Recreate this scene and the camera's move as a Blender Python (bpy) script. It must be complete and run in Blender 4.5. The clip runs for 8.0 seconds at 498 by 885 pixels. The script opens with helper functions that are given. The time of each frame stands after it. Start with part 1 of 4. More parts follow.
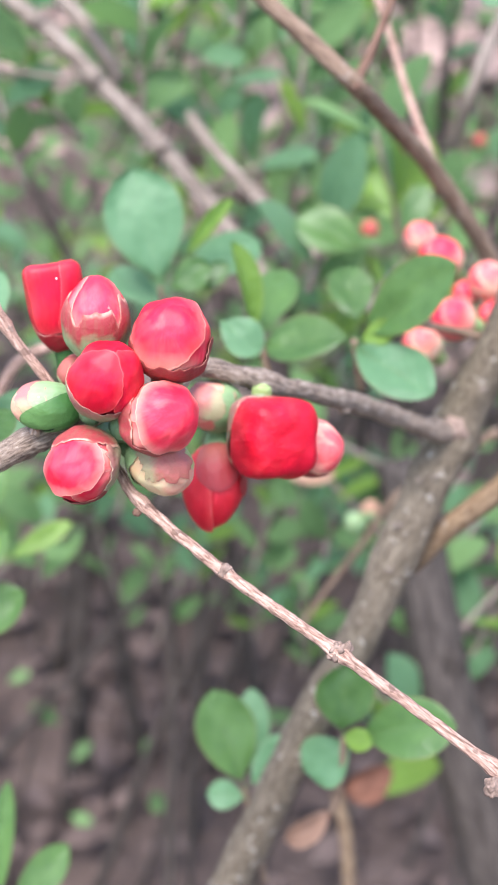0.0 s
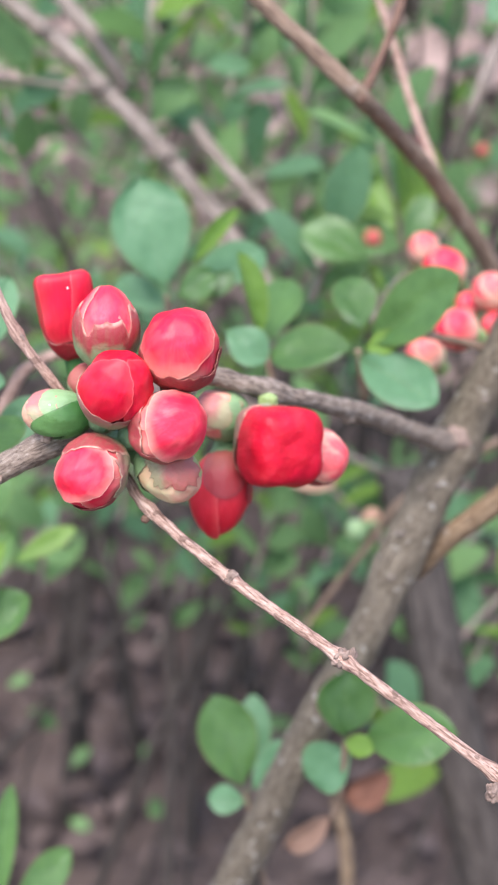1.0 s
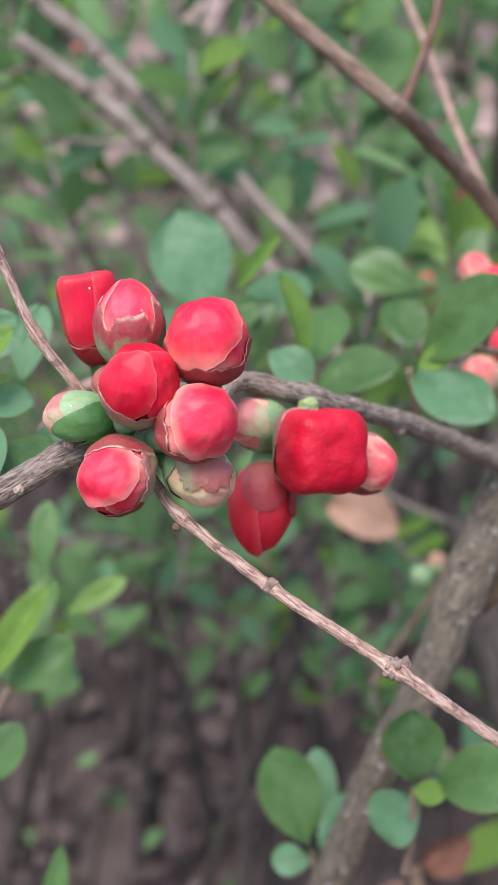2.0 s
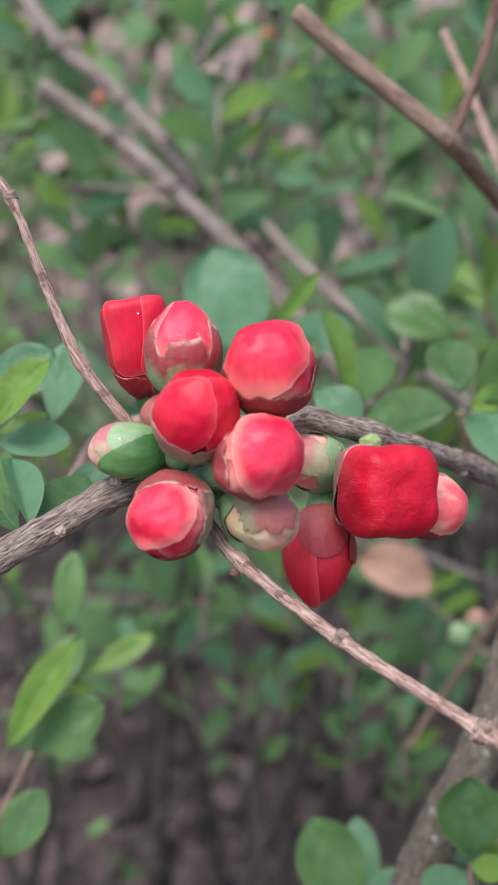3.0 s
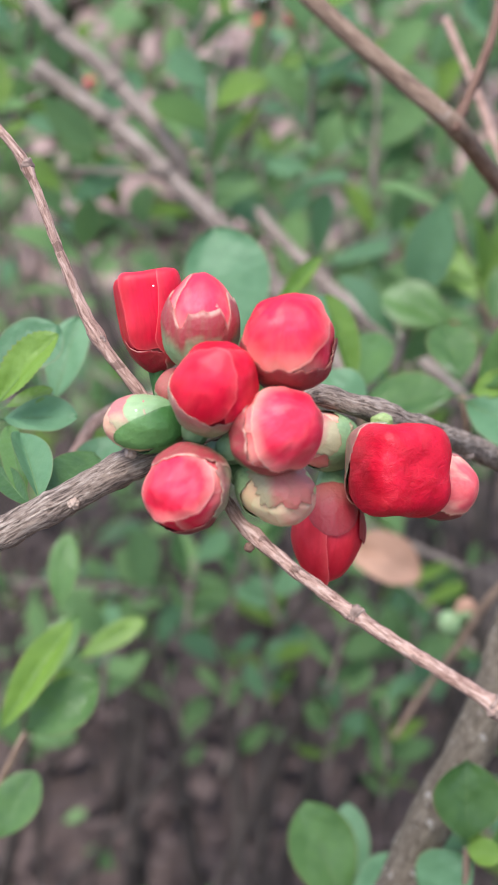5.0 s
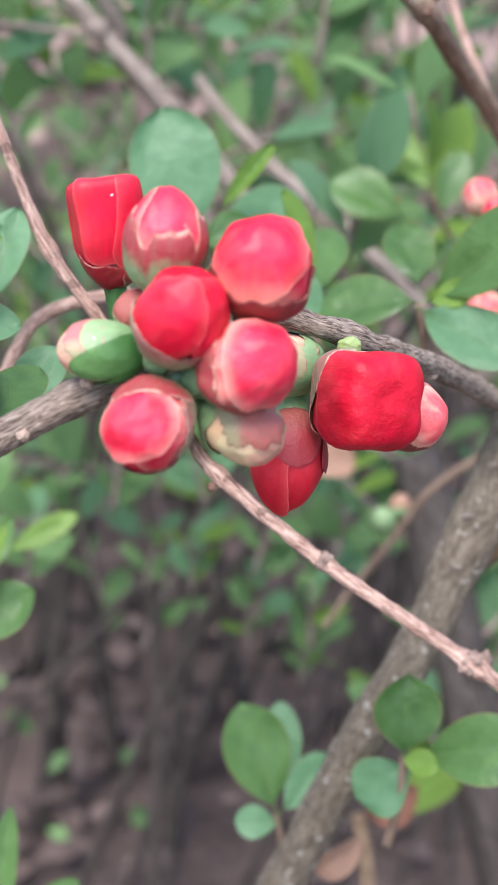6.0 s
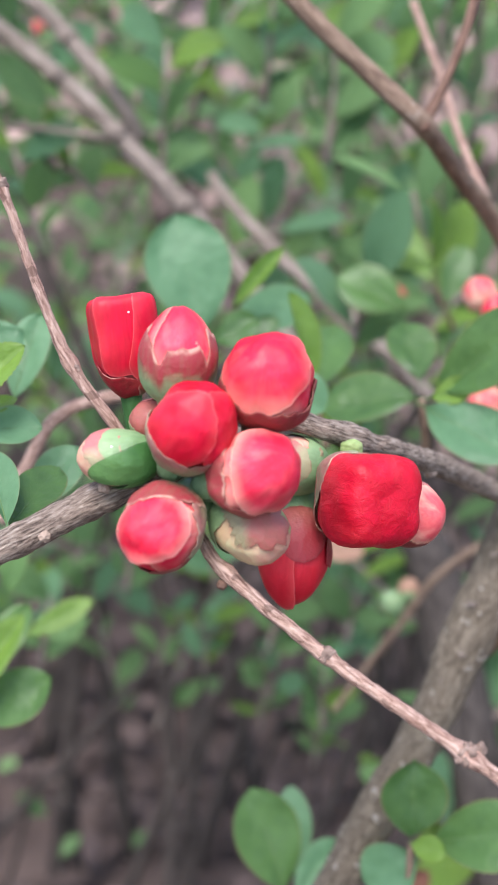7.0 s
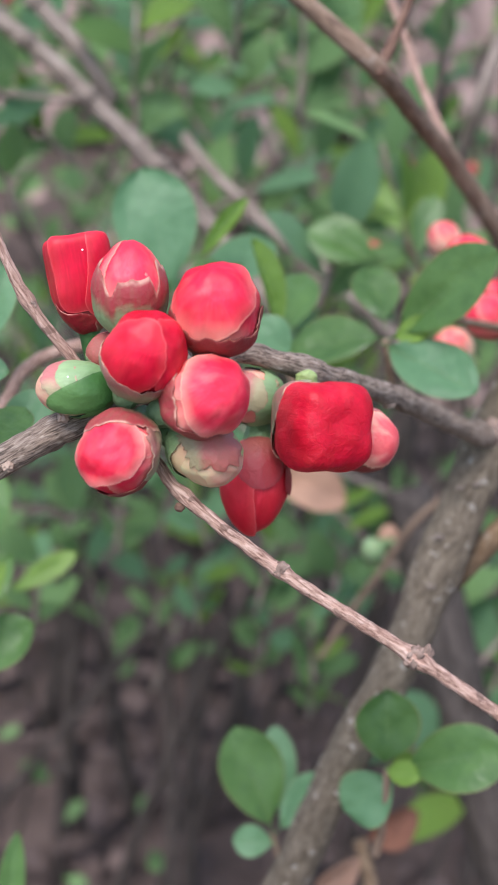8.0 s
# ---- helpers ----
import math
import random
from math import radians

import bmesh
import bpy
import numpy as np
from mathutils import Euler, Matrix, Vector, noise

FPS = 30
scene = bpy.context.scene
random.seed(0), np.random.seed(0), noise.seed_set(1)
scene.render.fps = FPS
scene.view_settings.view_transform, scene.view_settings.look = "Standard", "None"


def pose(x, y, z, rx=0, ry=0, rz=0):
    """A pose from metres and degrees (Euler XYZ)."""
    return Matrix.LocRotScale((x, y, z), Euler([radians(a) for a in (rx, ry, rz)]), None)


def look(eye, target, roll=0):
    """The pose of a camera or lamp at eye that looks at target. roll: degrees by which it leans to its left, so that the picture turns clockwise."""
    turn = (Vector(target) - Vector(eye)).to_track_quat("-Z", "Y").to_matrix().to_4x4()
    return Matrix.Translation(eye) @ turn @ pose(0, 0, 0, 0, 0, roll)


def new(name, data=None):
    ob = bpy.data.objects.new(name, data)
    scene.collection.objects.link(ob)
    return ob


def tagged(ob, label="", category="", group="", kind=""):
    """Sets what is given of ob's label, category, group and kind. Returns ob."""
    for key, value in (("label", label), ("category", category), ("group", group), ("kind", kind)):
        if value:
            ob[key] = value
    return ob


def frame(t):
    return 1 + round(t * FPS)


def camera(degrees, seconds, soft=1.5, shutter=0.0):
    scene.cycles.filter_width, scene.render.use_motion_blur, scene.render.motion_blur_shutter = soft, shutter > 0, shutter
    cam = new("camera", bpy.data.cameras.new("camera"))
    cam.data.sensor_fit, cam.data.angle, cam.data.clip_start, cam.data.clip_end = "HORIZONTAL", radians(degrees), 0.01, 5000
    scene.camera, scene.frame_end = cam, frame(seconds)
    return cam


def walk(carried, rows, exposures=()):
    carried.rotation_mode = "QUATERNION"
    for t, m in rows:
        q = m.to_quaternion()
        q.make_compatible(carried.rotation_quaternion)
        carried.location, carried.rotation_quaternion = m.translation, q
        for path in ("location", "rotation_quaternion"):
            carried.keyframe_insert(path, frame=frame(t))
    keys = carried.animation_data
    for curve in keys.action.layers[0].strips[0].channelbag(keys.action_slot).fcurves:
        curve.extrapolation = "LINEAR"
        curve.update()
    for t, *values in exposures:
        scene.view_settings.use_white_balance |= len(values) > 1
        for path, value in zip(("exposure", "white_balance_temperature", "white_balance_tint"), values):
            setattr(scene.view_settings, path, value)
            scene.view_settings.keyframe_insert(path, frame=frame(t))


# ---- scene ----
# ---- camera and its walk ----
cam = camera(25.0, 8.0, soft=1.05)
PATH = [
    (0, (0.00000, 0.00000, 0.70000), (-0.00000, 0.18126, 0.61548), 0.00),
    (0.5, (0.00008, -0.00193, 0.70233), (-0.00162, 0.17946, 0.61811), 0.10),
    (1, (-0.00124, -0.00238, 0.70157), (-0.00115, 0.17933, 0.61802), 0.46),
    (1.5, (-0.00657, 0.00178, 0.69803), (-0.00999, 0.18349, 0.61455), 0.26),
    (2, (0.00373, 0.00451, 0.68414), (-0.00843, 0.19161, 0.61455), -3.05),
    (2.2, (0.00518, 0.00551, 0.67751), (-0.01149, 0.19401, 0.61278), -4.46),
    (3.3, (-0.00807, 0.01983, 0.67550), (-0.01912, 0.21050, 0.61616), -2.39),
    (3.5, (-0.00813, 0.02002, 0.67465), (-0.01819, 0.21059, 0.61481), -2.28),
    (4, (-0.00750, 0.01669, 0.67403), (-0.01644, 0.20740, 0.61448), -2.48),
    (4.2, (-0.00590, 0.01612, 0.67203), (-0.01805, 0.20702, 0.61366), -2.73),
    (5.3, (-0.01252, 0.01912, 0.67564), (-0.01900, 0.20876, 0.61242), -1.21),
    (5.5, (-0.01120, 0.02171, 0.67779), (-0.01533, 0.21015, 0.61091), -0.96),
    (6, (-0.01786, 0.03051, 0.67885), (-0.01178, 0.21212, 0.59530), 1.48),
    (6.5, (-0.02509, 0.03047, 0.68706), (-0.01985, 0.21556, 0.61146), 2.09),
    (7, (-0.01732, 0.02284, 0.68616), (-0.01377, 0.20968, 0.61491), 1.02),
    (7.5, (-0.01857, 0.02165, 0.68477), (-0.01400, 0.20741, 0.61079), 0.93),
    (8, (-0.01117, 0.01433, 0.68222), (-0.00717, 0.19943, 0.60657), -0.80),
]
EXPOSURES = [(0.0, 2.00), (0.5, 2.29), (1.0, 1.74), (1.5, 1.44), (2.0, 1.32), (2.2, 1.29), (3.3, 1.17), (3.5, 1.17), (4.0, 1.69), (4.2, 1.69), (5.3, 1.49), (5.5, 1.49), (6.0, 1.68), (6.5, 1.72), (7.0, 1.53), (7.5, 1.31), (8.0, 1.29)]
walk(cam, [(t, look(eye, target, roll)) for t, eye, target, roll in PATH], [(t, stops, 6400, 16) for t, stops in EXPOSURES])
cam.data.dof.use_dof = True
cam.data.dof.focus_distance = 0.166
cam.data.dof.aperture_fstop = 28.0

# ---- daylight: bright overcast ----
world = bpy.data.worlds.new("overcast_sky")
scene.world = world
world.use_nodes = True
wn, wl = world.node_tree.nodes, world.node_tree.links
sky = wn.new("ShaderNodeTexSky")
sky.sky_type = "NISHITA"
sky.sun_disc = False
sky.sun_elevation = radians(58)
sky.sun_rotation = radians(200)
sky.air_density, sky.dust_density, sky.ozone_density = 1.0, 1.2, 1.0
wl.new(sky.outputs["Color"], wn["Background"].inputs["Color"])
wn["Background"].inputs["Strength"].default_value = 0.138
sun = bpy.data.lights.new("sun", "SUN")
sun.energy, sun.angle, sun.color = 2.0, radians(34), (1.0, 0.985, 0.97)
sun_ob = new("sun", sun)
sun_ob.matrix_world = look((-0.4, -1.2, 2.6), (0, 0, 0))


# ---- materials ----
class Mat:
    """Small wrapper for building node materials."""

    def __init__(self, name, rough=0.6, spec=0.4):
        self.m = bpy.data.materials.new(name)
        self.m.use_nodes = True
        self.t = self.m.node_tree
        self.b = self.t.nodes["Principled BSDF"]
        self.b.inputs["Roughness"].default_value = rough
        self.b.inputs["Specular IOR Level"].default_value = spec

    def node(self, kind, **values):
        n = self.t.nodes.new(kind)
        for k, v in values.items():
            n.inputs[k].default_value = v
        return n

    def link(self, a, b):
        self.t.links.new(a, b)

    def coord(self, which="Object", scale=(1, 1, 1)):
        c = self.t.nodes.new("ShaderNodeTexCoord")
        mp = self.t.nodes.new("ShaderNodeMapping")
        mp.inputs["Scale"].default_value = scale
        self.link(c.outputs[which], mp.inputs["Vector"])
        return mp.outputs["Vector"]

    def noise(self, vec, scale, detail=4.0, rough=0.55, distort=0.0):
        n = self.node("ShaderNodeTexNoise", Scale=scale, Detail=detail, Roughness=rough, Distortion=distort)
        self.link(vec, n.inputs["Vector"])
        return n.outputs["Fac"]

    def ramp(self, fac, *stops):
        r = self.t.nodes.new("ShaderNodeValToRGB")
        e = r.color_ramp.elements
        while len(e) < len(stops):
            e.new(0.5)
        for i, (p, c) in enumerate(stops):
            e[i].position, e[i].color = p, (*c, 1) if len(c) == 3 else c
        self.link(fac, r.inputs["Fac"])
        return r.outputs["Color"]

    def mix(self, fac, a, b, how="MIX"):
        n = self.t.nodes.new("ShaderNodeMix")
        n.data_type, n.blend_type = "RGBA", how
        for v, s in ((fac, n.inputs["Factor"]), (a, n.inputs["A"]), (b, n.inputs["B"])):
            if isinstance(v, (int, float)):
                s.default_value = v
            elif isinstance(v, tuple):
                s.default_value = (*v, 1)
            else:
                self.link(v, s)
        return n.outputs["Result"]

    def math(self, op, a, b=0.0, c=0.0):
        n = self.t.nodes.new("ShaderNodeMath")
        n.operation = op
        for i, v in enumerate((a, b, c)):
            if isinstance(v, (int, float)):
                n.inputs[i].default_value = v
            else:
                self.link(v, n.inputs[i])
        return n.outputs[0]

    def uv(self):
        c = self.t.nodes.new("ShaderNodeTexCoord")
        s = self.t.nodes.new("ShaderNodeSeparateXYZ")
        self.link(c.outputs["UV"], s.inputs[0])
        return s.outputs[0], s.outputs[1]

    def bump(self, height, strength=0.3, distance=0.001):
        n = self.node("ShaderNodeBump", Strength=strength, Distance=distance)
        self.link(height, n.inputs["Height"])
        self.link(n.outputs["Normal"], self.b.inputs["Normal"])
        return n.outputs["Normal"]

    def base(self, col):
        if isinstance(col, tuple):
            self.b.inputs["Base Color"].default_value = (*col, 1)
        else:
            self.link(col, self.b.inputs["Base Color"])

    def translucent(self, col, amount):
        """Light that comes through a thin leaf or petal."""
        tr = self.t.nodes.new("ShaderNodeBsdfTranslucent")
        mx = self.t.nodes.new("ShaderNodeMixShader")
        mx.inputs[0].default_value = amount
        if isinstance(col, tuple):
            tr.inputs["Color"].default_value = (*col, 1)
        else:
            self.link(col, tr.inputs["Color"])
        self.link(self.b.outputs[0], mx.inputs[1])
        self.link(tr.outputs[0], mx.inputs[2])
        self.link(mx.outputs[0], self.t.nodes["Material Output"].inputs["Surface"])


def leaf_material(name, dark, light, vein, rough=0.40, spec=0.40):
    m = Mat(name, rough, spec)
    u, v = m.uv()
    side = m.math("ABSOLUTE", u)
    rib = m.math("LESS_THAN", side, 0.035)
    slant = m.math("SUBTRACT", m.math("MULTIPLY", v, 8.0), m.math("MULTIPLY", side, 3.2))
    wave = m.math("ABSOLUTE", m.math("SUBTRACT", m.math("FRACT", slant), 0.5))
    thread = m.math("SUBTRACT", 1.0, m.math("MULTIPLY", wave, 16.0))
    thread = m.math("MAXIMUM", thread, 0.0)
    veins = m.math("MAXIMUM", m.math("MULTIPLY", rib, 0.5), m.math("MULTIPLY", thread, 0.14))
    o = m.coord("Object")
    blotch = m.math("ADD", m.math("MULTIPLY", m.noise(o, 85.0, 3.0), 0.65), m.math("MULTIPLY", m.noise(o, 340.0, 3.0), 0.35))
    info = m.t.nodes.new("ShaderNodeObjectInfo")
    isl = m.t.nodes.new("ShaderNodeNewGeometry")
    vary = m.math("FRACT", m.math("ADD", info.outputs["Random"], isl.outputs["Random Per Island"]))
    tone = m.math("ADD", m.math("MULTIPLY", blotch, 1.15), m.math("MULTIPLY", vary, 0.42))
    col = m.ramp(tone, (0.38, dark), (1.02, light))
    col = m.mix(m.math("MULTIPLY", veins, 0.28), col, vein)
    edge = m.math("GREATER_THAN", m.math("ADD", side, m.math("MULTIPLY", m.math("SUBTRACT", blotch, 0.5), 0.12)), 0.955)
    col = m.mix(m.math("MULTIPLY", edge, 0.26), col, (0.30, 0.16, 0.08))
    m.base(col)
    h = m.math("ADD", m.math("MULTIPLY", veins, -0.6), m.math("ADD", m.math("MULTIPLY", m.noise(o, 700.0, 2.0), 0.5), m.math("MULTIPLY", m.noise(o, 240.0, 2.0), 1.1)))
    m.bump(h, 0.55, 0.0008)
    m.translucent(m.mix(0.5, col, (0.20, 0.40, 0.10)), 0.38)
    return m.m


LEAF = leaf_material("leaf_green", (0.034, 0.084, 0.023), (0.096, 0.192, 0.050), (0.15, 0.25, 0.08))
LEAF_BLUE = leaf_material("leaf_blue_green", (0.056, 0.145, 0.062), (0.130, 0.265, 0.128), (0.19, 0.32, 0.16), 0.5)
LEAF_YOUNG = leaf_material("leaf_yellow_green", (0.078, 0.158, 0.018), (0.172, 0.290, 0.044), (0.25, 0.34, 0.09))
LEAF_FAR = leaf_material("leaf_shrub", (0.024, 0.064, 0.027), (0.172, 0.300, 0.112), (0.24, 0.38, 0.11), 0.5, 0.16)
RIB = Mat("leaf_rib", 0.5, 0.3)
RIB.base((0.105, 0.180, 0.058))
RIB = RIB.m


def bark_material(name, dark, light, ridge, along=60.0, across=900.0, speck=0.0, bump=0.6, fleck=(0.46, 0.42, 0.36)):
    m = Mat(name, 0.8, 0.25)
    c = m.t.nodes.new("ShaderNodeTexCoord")
    mp = m.t.nodes.new("ShaderNodeMapping")
    mp.inputs["Scale"].default_value = (across, along, 1)
    m.link(c.outputs["UV"], mp.inputs["Vector"])
    fibre = m.noise(mp.outputs["Vector"], 1.0, 6.0, 0.70, 0.9)
    o = m.coord("Object")
    patch = m.noise(o, 70.0, 3.0)
    fine = m.noise(o, 900.0, 3.0)
    col = m.ramp(fibre, (0.38, dark), (0.50, light), (0.64, ridge))
    col = m.mix(m.math("MULTIPLY", patch, 0.35), col, m.mix(0.5, dark, light), "MIX")
    if speck:
        spots = m.math("GREATER_THAN", m.noise(o, 330.0, 2.0), 0.66)
        col = m.mix(m.math("MULTIPLY", spots, speck), col, fleck)
    m.base(col)
    m.bump(m.math("ADD", fibre, m.math("MULTIPLY", fine, 0.35)), bump, 0.0012)
    return m.m


BARK_GREY = bark_material("bark_grey_wrinkled", (0.050, 0.035, 0.026), (0.360, 0.268, 0.203), (0.68, 0.56, 0.45), 360.0, 2600.0, 0.0, 1.0)
BARK_TAN = bark_material("bark_tan_striped", (0.170, 0.088, 0.062), (0.475, 0.298, 0.226), (0.72, 0.52, 0.415), 330.0, 2300.0, 0.55, 0.9, (0.115, 0.062, 0.044))
BARK_OLIVE = bark_material("bark_olive_speckled", (0.060, 0.046, 0.031), (0.128, 0.101, 0.069), (0.22, 0.18, 0.132), 300.0, 900.0, 0.5, 0.6)
BARK_RED = bark_material("bark_red_brown", (0.10, 0.064, 0.043), (0.185, 0.124, 0.083), (0.28, 0.200, 0.14), 110.0, 600.0, 0.2, 0.4)
BARK_FORK = bark_material("bark_fork_red", (0.080, 0.042, 0.028), (0.155, 0.088, 0.060), (0.23, 0.14, 0.10), 110.0, 600.0, 0.0, 0.3)
BARK_BROWN = bark_material("bark_orange_brown", (0.090, 0.055, 0.030), (0.190, 0.125, 0.072), (0.30, 0.21, 0.13), 200.0, 700.0, 0.2, 0.6)
BARK_FAR = bark_material("bark_far_grey", (0.10, 0.077, 0.059), (0.200, 0.160, 0.128), (0.30, 0.25, 0.205), 60.0, 300.0, 0.0, 0.4)
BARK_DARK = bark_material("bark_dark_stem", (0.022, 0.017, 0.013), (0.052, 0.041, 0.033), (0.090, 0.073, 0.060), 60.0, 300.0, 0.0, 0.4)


def petal_material(name, deep, mid, pale, cream, low, high, rim=0.25, patch=0.0, wrinkle=0.10, margin=None):
    """Petal skin: red with fine lengthwise veins, creamy from its foot (low to high of the bud's length) and a paler edge."""
    m = Mat(name, 0.48, 0.24)
    u, v = m.uv()
    o = m.coord("Object")
    soft, wide = m.noise(o, 260.0, 3.0), m.noise(o, 110.0, 2.0)
    col = m.ramp(m.math("ADD", m.math("MULTIPLY", soft, 0.4), m.math("MULTIPLY", wide, 0.6)), (0.34, deep), (0.62, mid))
    vein = m.noise(m.coord("Object", (1.0, 1.0, 0.12)), 1700.0, 3.0, 0.6, 0.3)
    col = m.mix(m.ramp(vein, (0.38, (0.36, 0.36, 0.36)), (0.58, (0, 0, 0))), col, deep)
    edge = m.ramp(m.math("ADD", u, m.math("MULTIPLY", m.math("SUBTRACT", soft, 0.5), 0.22)), (0.70, (0, 0, 0)), (1.02, (1, 1, 1)))
    lip = m.math("GREATER_THAN", u, 0.968)
    foot = m.ramp(m.math("ADD", v, m.math("MULTIPLY", m.math("SUBTRACT", wide, 0.5), 0.7)), (low, (1, 1, 1)), (high, (0, 0, 0)))
    fleck = m.ramp(m.noise(m.coord("Object", (1.0, 1.0, 0.35)), 210.0, 3.0, 0.6, 0.6), (0.50, (0, 0, 0)), (0.72, (1, 1, 1)))
    col = m.mix(m.math("MULTIPLY", fleck, patch), col, pale)
    col = m.mix(m.math("MULTIPLY", edge, rim), col, pale)
    col = m.mix(m.math("MULTIPLY", foot, cream), col, pale)
    col = m.mix(m.math("MULTIPLY", lip, 0.24), col, margin or pale)
    m.base(col)
    crinkle = m.noise(m.coord("Object", (1.0, 1.0, 0.7)), 420.0 if wrinkle < 0.2 else 620.0, 4.0, 0.6, 1.2)
    m.bump(m.math("ADD", m.math("MULTIPLY", vein, 0.22), m.math("MULTIPLY", crinkle, 0.35 if wrinkle < 0.2 else 0.9)), wrinkle, 0.0008)
    m.b.inputs["Subsurface Weight"].default_value = 0.22
    m.b.inputs["Subsurface Radius"].default_value = (0.002, 0.0005, 0.0004)
    m.b.inputs["Subsurface Scale"].default_value = 0.5
    return m.m


PETAL_RED = petal_material("petal_scarlet", (0.40, 0.001, 0.011), (0.69, 0.007, 0.036), (0.80, 0.16, 0.14), 0.25, 0.02, 0.30, 0.16, 0.10, 0.10, (0.84, 0.16, 0.15))
PETAL_RED_DULL = petal_material("petal_deep_scarlet", (0.40, 0.004, 0.012), (0.60, 0.018, 0.034), (0.74, 0.15, 0.13), 0.25, 0.02, 0.30, 0.20, 0.05, 0.10, (0.80, 0.20, 0.18))
PETAL_CRINKLED = petal_material("petal_scarlet_crinkled", (0.37, 0.001, 0.010), (0.68, 0.007, 0.033), (0.78, 0.13, 0.12), 0.2, 0.02, 0.25, 0.05, 0.11, 0.36)
PETAL_ROSE = petal_material("petal_rose_red", (0.52, 0.004, 0.022), (0.74, 0.020, 0.056), (0.80, 0.40, 0.28), 0.80, 0.10, 0.62, 0.16, 0.12)
PETAL_CORAL = petal_material("petal_coral", (0.56, 0.009, 0.030), (0.76, 0.040, 0.080), (0.80, 0.46, 0.33), 0.80, 0.12, 0.70, 0.32, 0.14)
PETAL_CORAL_RED = petal_material("petal_coral_red", (0.56, 0.008, 0.028), (0.76, 0.030, 0.066), (0.80, 0.42, 0.32), 0.40, 0.12, 0.60, 0.42, 0.10)
PETAL_PALE = petal_material("petal_pale_pink", (0.62, 0.055, 0.070), (0.74, 0.13, 0.125), (0.74, 0.54, 0.36), 0.85, 0.20, 0.75, 0.4, 0.5)
PETAL_CREAM = petal_material("petal_cream", (0.58, 0.20, 0.15), (0.62, 0.42, 0.26), (0.62, 0.52, 0.28), 0.6, 0.30, 0.90, 0.4, 0.6, 0.14, (0.40, 0.10, 0.08))
PETAL_DULL = petal_material("petal_dull_red", (0.38, 0.048, 0.040), (0.50, 0.100, 0.078), (0.52, 0.26, 0.19), 0.6, 0.20, 0.70, 0.2, 0.4)


def m_mix(a, b, k=0.5):
    return tuple(p * (1 - k) + q * k for p, q in zip(a, b))


def calyx_material(name, green, tip, rim, start=0.56, full=0.80):
    """Sepal skin: from its green foot to a darker tip, with a thin dry rim."""
    m = Mat(name, 0.5, 0.32)
    u, v = m.uv()
    o = m.coord("Object")
    n = m.noise(o, 300.0, 4.0)
    vv = m.math("ADD", v, m.math("MULTIPLY", m.math("SUBTRACT", n, 0.5), 0.36))
    col = m.ramp(vv, (start, green), ((start + full) / 2, m_mix(green, tip)), (full, tip))
    vein = m.noise(m.coord("Object", (1.0, 1.0, 0.15)), 1500.0, 3.0)
    col = m.mix(m.ramp(vein, (0.40, (0.16, 0.16, 0.16)), (0.58, (0, 0, 0))), col, m_mix(green, (0.02, 0.02, 0.01), 0.5))
    dry = m.ramp(m.math("ADD", u, m.math("MULTIPLY", m.math("SUBTRACT", n, 0.5), 0.10)), (0.93, (0, 0, 0)), (0.975, (1, 1, 1)))
    wear = m.noise(o, 420.0, 2.0)
    m.base(m.mix(m.math("MULTIPLY", m.math("MULTIPLY", dry, m.ramp(wear, (0.42, (0.1, 0.1, 0.1)), (0.58, (1, 1, 1)))), 0.62), col, rim))
    m.bump(m.math("ADD", m.noise(o, 1200.0, 3.0), m.math("MULTIPLY", m.noise(o, 380.0, 3.0), 1.5)), 0.3, 0.0005)
    m.b.inputs["Subsurface Weight"].default_value = 0.1
    m.b.inputs["Subsurface Radius"].default_value = (0.001, 0.001, 0.0005)
    return m.m


CALYX = calyx_material("calyx_sage_maroon", (0.20, 0.29, 0.14), (0.27, 0.036, 0.040), (0.66, 0.44, 0.32), 0.57, 0.74)
CALYX_RIM = calyx_material("calyx_sage_pale_rim", (0.20, 0.30, 0.15), (0.30, 0.12, 0.10), (0.62, 0.46, 0.32), 0.55, 0.95)
CALYX_PINK = calyx_material("calyx_dusky_pink", (0.34, 0.30, 0.17), (0.40, 0.13, 0.12), (0.24, 0.045, 0.045), 0.30, 0.60)
CALYX_DUSK = calyx_material("calyx_dusky_brown", (0.26, 0.22, 0.12), (0.30, 0.082, 0.066), (0.20, 0.030, 0.030), 0.20, 0.45)
CALYX_MAROON = calyx_material("calyx_maroon", (0.28, 0.070, 0.055), (0.29, 0.024, 0.030), (0.22, 0.02, 0.02), 0.25, 0.55)
SEPAL_RED = calyx_material("sepal_dark_red", (0.20, 0.16, 0.08), (0.30, 0.014, 0.022), (0.74, 0.34, 0.28), 0.20, 0.42)
CALYX_DEEP = calyx_material("calyx_deep_green", (0.036, 0.110, 0.026), (0.095, 0.205, 0.060), (0.06, 0.07, 0.03), 0.35, 0.95)
CALYX_BROWN = calyx_material("calyx_red_brown", (0.22, 0.17, 0.09), (0.20, 0.026, 0.028), (0.44, 0.20, 0.13), 0.20, 0.50)
CALYX_CREAM = calyx_material("calyx_cream", (0.25, 0.33, 0.12), (0.40, 0.38, 0.17), (0.50, 0.28, 0.19))
CALYX_SAGE = calyx_material("calyx_sage_green", (0.15, 0.25, 0.11), (0.22, 0.32, 0.15), (0.34, 0.22, 0.14), 0.40, 0.95)


